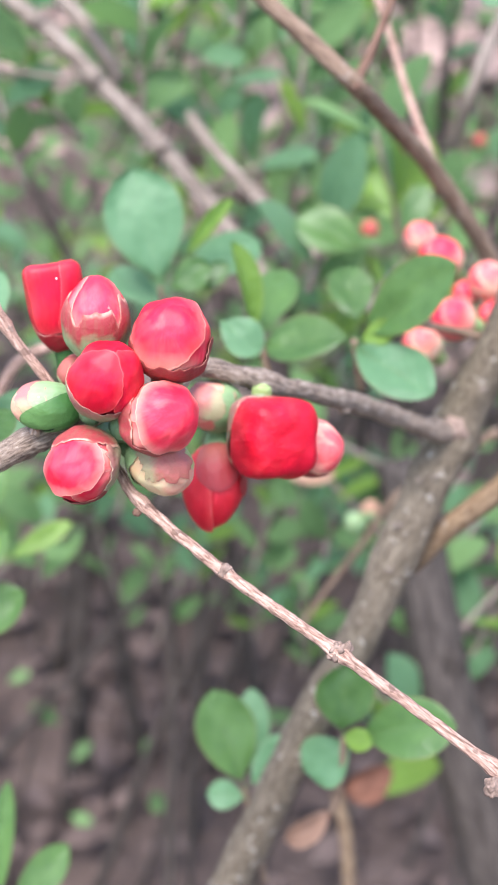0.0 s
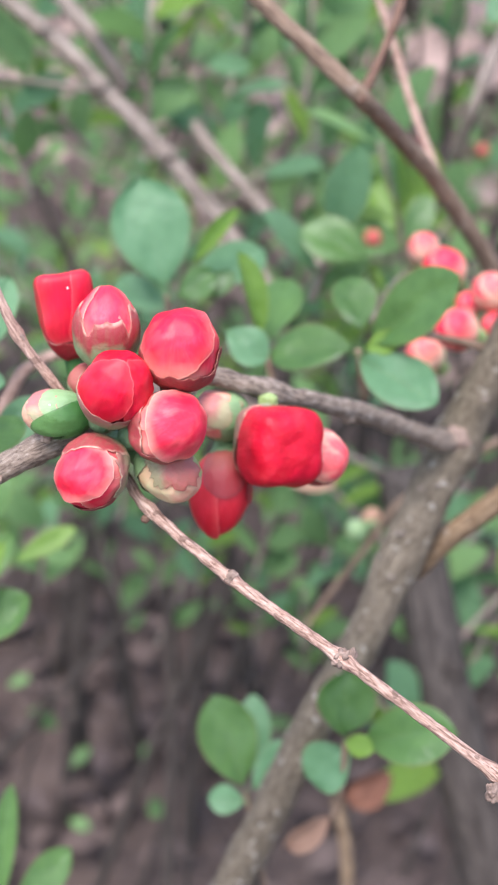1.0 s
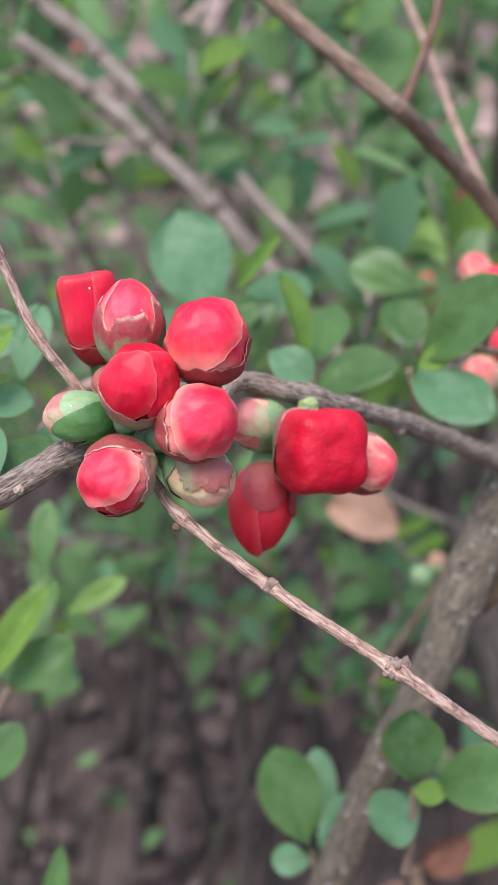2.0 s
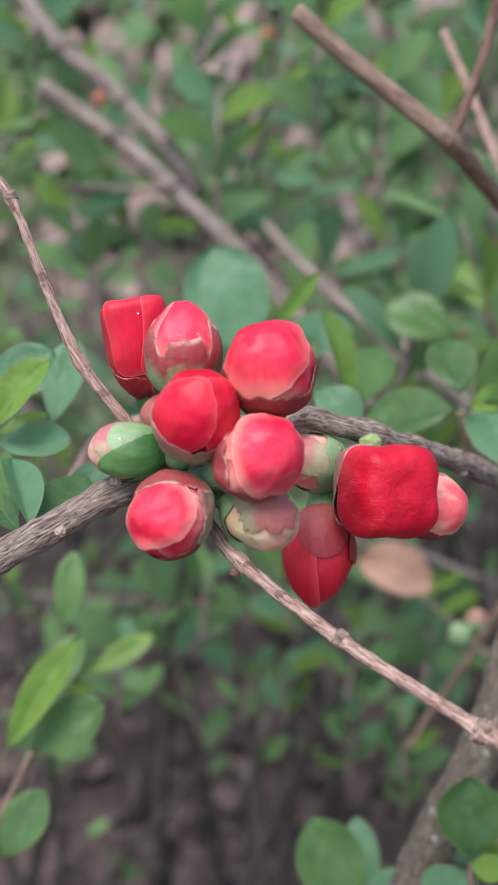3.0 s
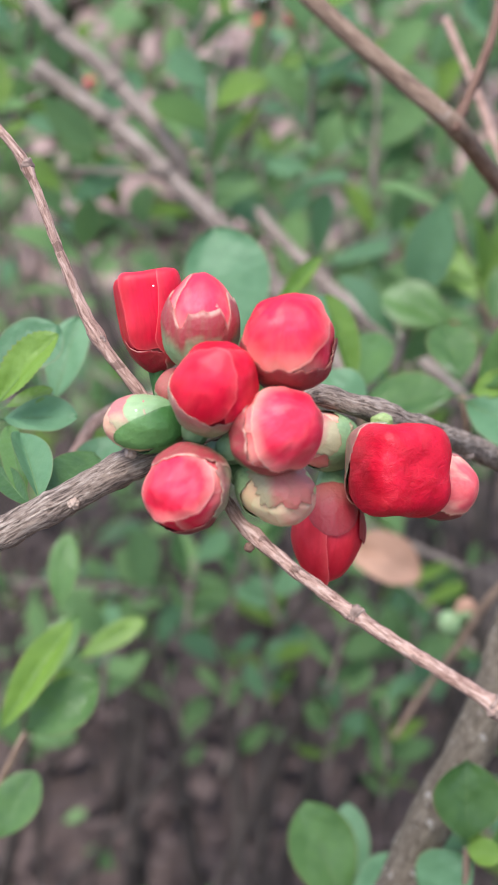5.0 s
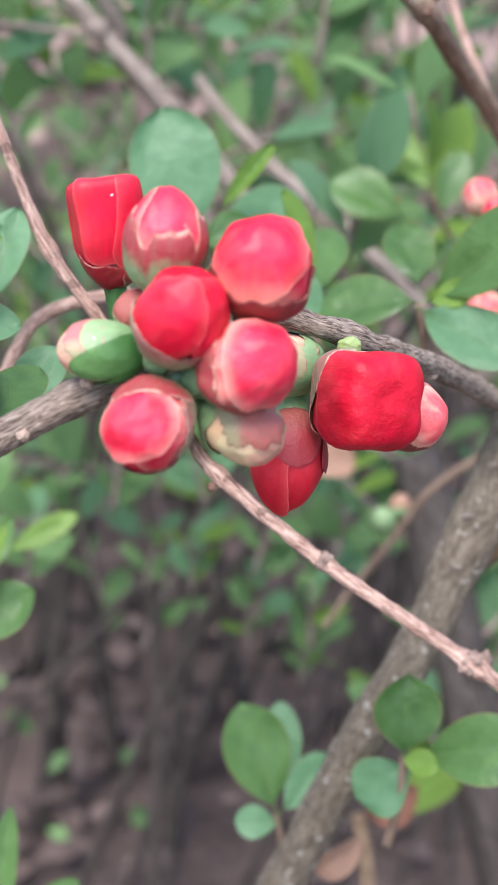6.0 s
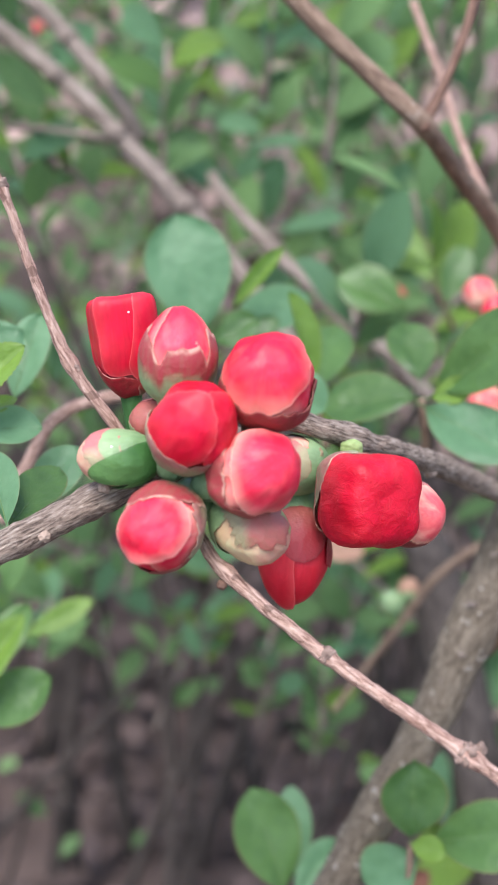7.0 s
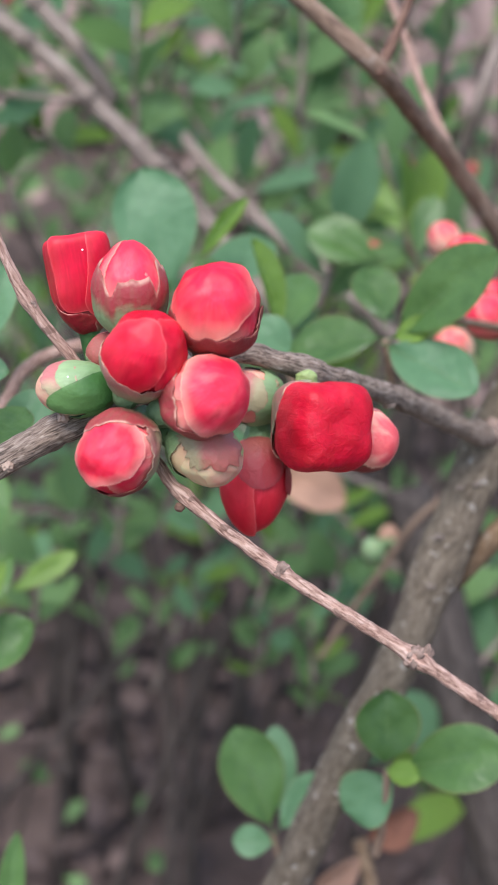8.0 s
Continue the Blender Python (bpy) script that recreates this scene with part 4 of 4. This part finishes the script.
leaf(b, (0.0016, 0.2678, 0.6046), (-0.0032, 0.2710, 0.6280), 0.0085, LEAF_YOUNG, fold=0.8, face=(0.6, -0.7, 0.3))
leaf(b, (0.0031, 0.2747, 0.6028), (0.0100, 0.3018, 0.6136), 0.0120, LEAF)
leaf(b, (-0.0074, 0.2496, 0.6154), (0.0030, 0.2465, 0.6086), 0.0100, LEAF_BLUE)
c = leafy([(0.0285, 0.2640, 0.5918), (0.0269, 0.2623, 0.6000), (0.0258, 0.2618, 0.6059)], [0.0011, 0.0009, 0.0008], "twig with a spread of broad green leaves")
leaf(c, (0.0261, 0.2628, 0.6058), (0.0039, 0.2711, 0.6022), 0.0150, LEAF, face=(0, -0.6, 0.8))
leaf(c, (0.0274, 0.2592, 0.6074), (0.0449, 0.2434, 0.6303), 0.0160, LEAF, face=(0, -0.7, 0.7))
leaf(c, (0.0247, 0.2565, 0.6064), (0.0416, 0.2370, 0.6025), 0.0142, LEAF_BLUE, face=(0, -0.8, 0.6))
leaf(c, (0.0267, 0.2570, 0.6076), (0.0352, 0.2526, 0.6123), 0.0065, LEAF_YOUNG)
leaf(c, (0.0278, 0.2757, 0.6051), (0.0258, 0.2920, 0.6164), 0.0125, LEAF)
leaf(c, (0.0379, 0.3620, 0.6008), (0.0162, 0.3669, 0.6114), 0.0170, LEAF)
h = leafy([(0.0620, 0.4060, 0.5830), (0.0565, 0.4020, 0.5920), (0.0530, 0.4000, 0.5990)], [0.0010, 0.0009, 0.0008], "twig with a long pointed yellow-green leaf")
leaf(h, (0.0530, 0.4000, 0.5990), (0.0365, 0.4250, 0.6220), 0.0125, LEAF_YOUNG, fold=0.4, blunt=1.8)
leaf(h, (0.0560, 0.4010, 0.5925), (0.0640, 0.4100, 0.6130), 0.0110, LEAF)
d = leafy([(0.0047, 0.2410, 0.4477), (0.0006, 0.2463, 0.4662), (-0.0013, 0.2485, 0.4757)], [0.0011, 0.0009, 0.0008], "twig with a fan of bright green leaves")
leaf(d, (-0.0014, 0.2471, 0.4775), (-0.0101, 0.2585, 0.5019), 0.0172, LEAF)
leaf(d, (-0.0002, 0.2470, 0.4772), (0.0123, 0.2563, 0.4878), 0.0105, LEAF_BLUE)
leaf(d, (-0.0008, 0.2442, 0.4760), (-0.0118, 0.2448, 0.4772), 0.0085, LEAF_BLUE)
leaf(d, (0.0019, 0.2619, 0.4690), (0.0007, 0.2767, 0.4888), 0.0105, LEAF_BLUE)
e = leafy([(0.0213, 0.2186, 0.4944), (0.0231, 0.2189, 0.5069), (0.0233, 0.2198, 0.5182)], [0.0011, 0.0009, 0.0008], "twig with rounded green leaves below the thin twig")
leaf(e, (0.0229, 0.2183, 0.5198), (0.0232, 0.2221, 0.5374), 0.0148, LEAF)
leaf(e, (0.0265, 0.2199, 0.5185), (0.0475, 0.2097, 0.5297), 0.0150, LEAF)
leaf(e, (0.0257, 0.2204, 0.5149), (0.0138, 0.2206, 0.5058), 0.0138, LEAF_BLUE)
leaf(e, (0.0228, 0.2198, 0.5182), (0.0295, 0.2141, 0.5202), 0.0058, LEAF_YOUNG)
f = leafy([(-0.0624, 0.1732, 0.6101), (-0.0559, 0.1730, 0.6119), (-0.0508, 0.1729, 0.6142)], [0.0010, 0.0010, 0.0009], "twig with a rosette of serrated leaves", BARK_RED)
leaf(f, (-0.0627, 0.2000, 0.6224), (-0.0518, 0.2024, 0.6347), 0.0080, LEAF_YOUNG, fold=0.6, teeth=0.05, nv=44, face=(-0.5, -0.8, 0.3))
leaf(f, (-0.0678, 0.2157, 0.6232), (-0.0553, 0.2220, 0.6319), 0.0118, LEAF_BLUE)
leaf(f, (-0.0604, 0.2342, 0.6131), (-0.0556, 0.2420, 0.6299), 0.0090, LEAF_BLUE)
leaf(f, (-0.0628, 0.2020, 0.6197), (-0.0491, 0.2023, 0.6203), 0.0088, LEAF_BLUE, face=(0, -0.5, 0.85))
leaf(f, (-0.0628, 0.2048, 0.6209), (-0.0539, 0.2062, 0.6240), 0.0032, LEAF_YOUNG)
leaf(f, (-0.0499, 0.1740, 0.6141), (-0.0560, 0.1907, 0.6215), 0.0070, LEAF_BLUE, fold=0.7, face=(0.5, -0.6, 0.6))
leaf(f, (-0.0531, 0.2042, 0.6031), (-0.0446, 0.2131, 0.6127), 0.0085, LEAF_BLUE)
leaf(f, (-0.0508, 0.1766, 0.6126), (-0.0456, 0.1970, 0.6160), 0.0078, LEAF)
leaf(f, (-0.0511, 0.1729, 0.6142), (-0.0598, 0.1863, 0.6167), 0.0042, LEAF)
leaf(f, (-0.0523, 0.1749, 0.6136), (-0.0600, 0.1961, 0.6214), 0.0045, LEAF)
g = leafy([(-0.0922, 0.2496, 0.5018), (-0.0834, 0.2508, 0.5161), (-0.0774, 0.2505, 0.5274)], [0.0012, 0.0010, 0.0009], "twig with broad green leaves hanging low")
leaf(g, (-0.0765, 0.2436, 0.5314), (-0.0580, 0.2447, 0.5432), 0.0128, LEAF)
leaf(g, (-0.0771, 0.2542, 0.5353), (-0.0654, 0.2623, 0.5526), 0.0090, LEAF)
leaf(g, (-0.0803, 0.2373, 0.5346), (-0.0642, 0.2482, 0.5578), 0.0092, LEAF_YOUNG, fold=0.6)
leaf(g, (-0.0739, 0.2803, 0.5440), (-0.0719, 0.2892, 0.5629), 0.0085, LEAF)
leaf(g, (-0.0856, 0.2397, 0.5041), (-0.0748, 0.2465, 0.5188), 0.0115, LEAF)
leaf(g, (-0.0775, 0.3105, 0.5141), (-0.0572, 0.3155, 0.5248), 0.0075, LEAF_YOUNG)

leaf(g, (-0.0680, 0.2186, 0.4590), (-0.0647, 0.2334, 0.4907), 0.0075, LEAF, fold=0.6)
leaf(g, (-0.0646, 0.2223, 0.4549), (-0.0495, 0.2302, 0.4719), 0.0105, LEAF)
leaf(c, (0.0742, 0.3148, 0.6890), (0.0605, 0.3109, 0.6805), 0.0100, LEAF_BLUE, teeth=0.03, nv=30)
branch("twig", [(0.0335, 0.3330, 0.3966), (0.0370, 0.3261, 0.3819), (0.0391, 0.3133, 0.3545)], [0.0024, 0.0026, 0.0028], BARK_BROWN, "tan dead twig low in the shrub", "twig")

# one fallen dry leaf caught among the stems
dry = new("dry_leaf", leaf_mesh("dry_leaf", 0.034, 0.021, DRY_TAN, curl=0.4, fold=0.5, belly=0.5, wave=0.12))
dry.matrix_world = Matrix.Translation((0.0040, 0.3960, 0.5125)) @ basis(Vector((0.0330, 0.4000, 0.5020)) - Vector((0.0040, 0.3960, 0.5125)), (0.2, -0.7, 0.7)).to_4x4()
tagged(dry, "curled tan dry leaf caught behind the buds", "dry leaf")
for base, tip, w, lab in (((0.0346, 0.3252, 0.4037), (0.0547, 0.3282, 0.4100), 0.015, "orange-brown dead leaf caught on a dead twig"), ((0.0102, 0.2609, 0.4432), (0.0250, 0.2637, 0.4492), 0.0095, "peach-coloured curled dead leaf beside the stem")):
    dead = new("dry_leaf", leaf_mesh("dry_leaf", (Vector(tip) - Vector(base)).length, w, DRY if w > 0.01 else DRY_TAN, curl=1.3, fold=0.9, belly=0.45, wave=0.3, seed=int(w * 5000)))
    dead.matrix_world = Matrix.Translation(base) @ basis(Vector(tip) - Vector(base), (0.1, -0.8, 0.5)).to_4x4()
    tagged(dead, lab, "dry leaf")

# ---- the rest of the shrub ----
rng = random.Random(7)
FAR_LEAVES = [leaf_mesh("leaf", 1.0, w, m, curl=cu, fold=fo, belly=be, blunt=bl, nu=4, nv=9, seed=k) for k, (w, m, cu, fo, be, bl) in enumerate((
    (0.46, LEAF_FAR, 0.2, 0.3, 0.55, 2.0), (0.55, LEAF_FAR, 0.5, 0.25, 0.58, 2.0), (0.40, LEAF_FAR, 0.3, 0.5, 0.50, 1.7), (0.52, LEAF_BLUE, 0.3, 0.3, 0.60, 2.1), (0.36, LEAF_FAR, 0.2, 0.8, 0.52, 1.7),
    (0.58, LEAF_FAR, 0.6, 0.2, 0.60, 2.1), (0.34, LEAF_YOUNG, 0.3, 0.9, 0.50, 1.7), (0.44, LEAF_YOUNG, 0.5, 0.5, 0.55, 1.8), (0.50, LEAF_BLUE, 0.6, 0.4, 0.55, 2.0)))]


def spray(at, way, length, count, lab, size=(0.020, 0.040)):
    """A leafy shoot of the shrub: a thin stem and its leaves."""
    way = Vector(way).normalized()
    bend = Vector((rng.uniform(-1, 1), rng.uniform(-1, 1), rng.uniform(-0.3, 1))) * length * 0.15
    pts = [Vector(at), Vector(at) + way * length * 0.5 + bend * 0.4, Vector(at) + way * length + bend]
    ob = branch("shoot", pts, [0.0016, 0.0012, 0.0008], BARK_FAR, lab, "shoot", "leafy shoots of the shrub", sides=5, step=0.02)
    for k in range(count):
        s = (k + 0.6) / count
        p = pts[0].lerp(pts[2], s)
        az = k * 2.4 + rng.uniform(-0.4, 0.4)
        side = (way.orthogonal().normalized() * math.cos(az) + way.cross(way.orthogonal().normalized()) * math.sin(az))
        d = (side + way * rng.uniform(0.4, 1.5)).normalized()
        lo = child("leaf", FAR_LEAVES[int(len(FAR_LEAVES) * rng.random() ** 1.25)], ob)
        sc = rng.uniform(*size)
        lo.matrix_basis = Matrix.Translation(p - pts[0]) @ basis(d, Vector((rng.uniform(-0.9, 0.9), -0.5 + rng.uniform(-0.6, 0.6), 0.7))).to_4x4() @ Matrix.Diagonal((sc, sc, sc, 1))
    return ob


# shoots out of the slanting branches behind the buds
def along(points, f):
    n = f * (len(points) - 1)
    k = min(int(n), len(points) - 2)
    return Vector(points[k]).lerp(Vector(points[k + 1]), n - k)


SLANT = ((-0.1259, 0.5428, 0.6810), (-0.0669, 0.5309, 0.6318), (-0.0105, 0.5038, 0.5737))
CROOK = ((-0.0313, 0.5782, 0.6149), (0.0237, 0.5213, 0.5639), (0.0664, 0.4832, 0.5295))
OLD = ((0.0677, 0.4673, 0.4717), (0.0865, 0.4090, 0.3939), (0.1028, 0.3824, 0.3370))
for way_in, count, up in ((SLANT, 9, 0.5), (CROOK, 9, 0.4), (OLD, 8, 0.3)):
    for k in range(count):
        spray(along(way_in, (k + rng.random()) / count), (rng.uniform(-1, 1), rng.uniform(0.3, 1.0), rng.uniform(0, 1) + up - 0.4), rng.uniform(0.05, 0.10), rng.randint(4, 7), "leafy green shoot of the shrub")

# upright shoots with large leaves close behind the buds, and smaller ones lower down
for at, way, length, count, size in (
    ((-0.046, 0.500, 0.616), (-0.1, 0.1, 1.0), 0.055, 7, (0.024, 0.044)), ((-0.004, 0.520, 0.650), (0.2, 0.0, 1.0), 0.050, 8, (0.022, 0.038)),
    ((-0.138, 0.470, 0.662), (0.8, 0.1, 0.3), 0.030, 5, (0.022, 0.034)), ((0.022, 0.500, 0.630), (0.2, 0.2, 1.0), 0.045, 8, (0.022, 0.038)),
    ((0.060, 0.430, 0.586), (-0.4, 0.0, 1.0), 0.045, 7, (0.022, 0.039)), ((-0.072, 0.500, 0.612), (-0.6, 0.1, 0.6), 0.040, 6, (0.021, 0.034)),
    ((0.046, 0.550, 0.640), (-0.1, 0.1, 1.0), 0.050, 8, (0.022, 0.037)), ((0.020, 0.370, 0.584), (0.3, 0.2, 0.8), 0.030, 6, (0.022, 0.032)),
    ((-0.130, 0.550, 0.690), (0.1, 0.0, 1.0), 0.050, 8, (0.022, 0.037)), ((-0.059, 0.560, 0.668), (0.1, 0.0, 1.0), 0.060, 8, (0.022, 0.041)),
    ((-0.093, 0.470, 0.596), (-0.2, 0.1, 0.9), 0.040, 7, (0.024, 0.036)), ((0.075, 0.560, 0.664), (0.1, 0.0, 1.0), 0.050, 8, (0.022, 0.037)),
    ((-0.066, 0.500, 0.425), (0.2, 0.0, 1.0), 0.035, 6, (0.020, 0.030)), ((-0.021, 0.500, 0.428), (-0.2, 0.0, 1.0), 0.035, 6, (0.018, 0.030)),
    ((0.002, 0.500, 0.392), (0.2, 0.0, 1.0), 0.035, 5, (0.018, 0.028)), ((0.006, 0.550, 0.332), (0.1, 0.0, 1.0), 0.030, 6, (0.020, 0.028)),
    ((0.026, 0.450, 0.384), (0.1, 0.0, 1.0), 0.030, 6, (0.018, 0.028)), ((-0.099, 0.450, 0.415), (0.1, 0.0, 1.0), 0.035, 5, (0.020, 0.030)),
    ((-0.030, 0.550, 0.350), (0.1, 0.0, 1.0), 0.035, 6, (0.018, 0.028)), ((-0.058, 0.600, 0.320), (0.2, 0.0, 1.0), 0.035, 6, (0.018, 0.028)),
    ((0.004, 0.600, 0.280), (-0.1, 0.0, 1.0), 0.035, 6, (0.018, 0.028)), ((0.032, 0.550, 0.290), (0.1, 0.0, 1.0), 0.035, 6, (0.018, 0.028)),
    ((0.035, 0.450, 0.430), (0.2, 0.0, 1.0), 0.030, 6, (0.018, 0.028)), ((-0.048, 0.560, 0.400), (0.1, 0.0, 1.0), 0.040, 6, (0.020, 0.030)),
):
    spray(at, way, length, count, "upright shoot with long oval green leaves", size)

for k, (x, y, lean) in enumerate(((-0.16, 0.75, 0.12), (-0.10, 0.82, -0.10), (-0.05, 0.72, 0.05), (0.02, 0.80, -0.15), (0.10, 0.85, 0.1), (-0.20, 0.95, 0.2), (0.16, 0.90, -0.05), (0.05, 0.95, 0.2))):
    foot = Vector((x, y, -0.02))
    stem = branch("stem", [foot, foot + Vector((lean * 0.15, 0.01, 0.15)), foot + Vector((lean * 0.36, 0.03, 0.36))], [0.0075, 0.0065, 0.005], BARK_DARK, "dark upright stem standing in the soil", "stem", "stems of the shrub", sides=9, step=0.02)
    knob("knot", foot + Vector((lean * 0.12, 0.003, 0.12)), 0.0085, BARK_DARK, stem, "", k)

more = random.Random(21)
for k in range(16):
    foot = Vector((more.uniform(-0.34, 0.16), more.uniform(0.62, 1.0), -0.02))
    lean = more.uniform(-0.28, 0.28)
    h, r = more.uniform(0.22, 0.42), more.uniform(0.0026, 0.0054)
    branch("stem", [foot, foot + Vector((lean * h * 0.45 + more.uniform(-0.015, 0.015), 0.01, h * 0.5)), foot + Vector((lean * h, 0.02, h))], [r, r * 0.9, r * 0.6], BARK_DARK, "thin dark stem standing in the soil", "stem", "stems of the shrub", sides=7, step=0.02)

# stems rising from the ground, and shoots out of them
for k in range(50):
    y = 0.58 + 1.3 * rng.random() ** 1.2
    x = rng.uniform(-0.36, 0.36) * y
    lean = Vector((rng.uniform(-0.75, 0.75), rng.uniform(-0.15, 0.3), 1)).normalized()
    h = rng.uniform(0.5, 0.9)
    foot = Vector((x - lean.x * h * 0.4, y, -0.02))
    r = rng.uniform(0.002, 0.005)
    mid = foot + lean * h * 0.5 + Vector((rng.uniform(-0.06, 0.06), 0, 0))
    end = foot + lean * h + Vector((rng.uniform(-0.08, 0.08), 0, 0))
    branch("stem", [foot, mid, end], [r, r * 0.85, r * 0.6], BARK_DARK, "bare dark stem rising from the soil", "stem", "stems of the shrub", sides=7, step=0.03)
    for s in range(6 if y < 1.1 else 3):
        f = 0.22 + 0.78 * rng.random() ** 0.7
        at = foot.lerp(mid, f * 2) if f < 0.5 else mid.lerp(end, f * 2 - 1)
        if at.z > 0.30 or (at.z > 0.06 and rng.random() < 0.28):
            spray(at, (rng.uniform(-1, 1), rng.uniform(-0.4, 0.6), rng.uniform(0.0, 1.2)), rng.uniform(0.07, 0.15), rng.randint(5, 9), "leafy green shoot of the shrub")


def scatter(name, count, mat, place, size, label, category):
    """Many leaves in one mesh."""
    src = leaf_mesh("leaf", 1.0, 0.6, mat, curl=0.35, fold=0.35, nu=2, nv=4)
    co = np.array([v.co[:] for v in src.vertices])
    quads = [tuple(p.vertices) for p in src.polygons]
    uv = np.array([(-1 + 2 * (i % 3) / 2, (i // 3) / 4) for i in range(len(co))])
    verts, faces, uvs = [], [], []
    for k in range(count):
        at, d, up = place()
        m = np.array(basis(d, up)) * rng.uniform(*size)
        n = len(verts)
        verts += [tuple(q) for q in co @ m.T + np.array(at)]
        uvs += [tuple(q) for q in uv]
        faces += [tuple(i + n for i in q) for q in quads]
    me = mesh_of(name, verts, faces, uvs, mat)
    return tagged(new(name, me), label, category, kind="stuff")


def far_place():
    y = rng.uniform(1.0, 4.5)
    return (rng.uniform(-2.2, 2.2), y, 0.1 + rng.random() ** 0.7 * (0.5 + 0.2 * y)), (rng.uniform(-1, 1), rng.uniform(-1, 1), rng.uniform(-0.3, 1)), (rng.uniform(-0.5, 0.5), -0.5, 0.8)


def litter_place():
    y = rng.uniform(-0.8, 3.5)
    return (rng.uniform(-1.6, 1.6), y, rng.uniform(0.015, 0.04)), (rng.uniform(-1, 1), rng.uniform(-1, 1), rng.uniform(-0.2, 0.2)), (rng.uniform(-0.4, 0.4), rng.uniform(-0.4, 0.4), 1)


scatter("foliage", 4500, LEAF_FAR, far_place, (0.03, 0.06), "mass of green leaves at the back of the shrub", "foliage")
def hedge_place():
    return (rng.uniform(-4.5, 4.5), rng.uniform(5.0, 7.0), 0.05 + rng.random() * 2.6), (rng.uniform(-1, 1), rng.uniform(-1, 1), rng.uniform(-0.3, 1)), (rng.uniform(-0.5, 0.5), -0.7, 0.6)


scatter("foliage", 12000, LEAF_FAR, hedge_place, (0.09, 0.17), "dense green hedge behind the shrub", "foliage")
scatter("dry_foliage", 16000, OLD_LEAF, hedge_place, (0.12, 0.20), "brown withered leaves in the hedge behind", "foliage")


CLUMPS = [(rng.uniform(-0.6, 0.6), rng.uniform(0.95, 1.9), rng.uniform(0.25, 0.85)) for _ in range(34)]


def dead_place():
    x, y, z = rng.choice(CLUMPS)
    return (x + rng.gauss(0, 0.035), y + rng.gauss(0, 0.05), z + rng.gauss(0, 0.045)), (rng.uniform(-1, 1), rng.uniform(-1, 1), rng.uniform(-1, 1)), (rng.uniform(-0.6, 0.6), -0.7, 0.5)


scatter("dry_foliage", 700, OLD_LEAF, dead_place, (0.035, 0.065), "pale withered leaves hanging in clumps inside the shrub", "foliage")


def low_place():
    y = rng.uniform(0.65, 1.7)
    return (rng.uniform(-0.8, 0.8), y, 0.03 + 0.22 * rng.random() ** 1.5), (rng.uniform(-1, 1), rng.uniform(-1, 1), rng.uniform(-0.1, 1)), (rng.uniform(-0.5, 0.5), -0.4, 0.9)


scatter("ground_cover", 260, LEAF_FAR, low_place, (0.018, 0.036), "small green plants growing low between the stems", "ground cover")
scatter("leaf_litter", 9000, LITTER, litter_place, (0.02, 0.05), "brown fallen leaves covering the soil", "leaf litter")
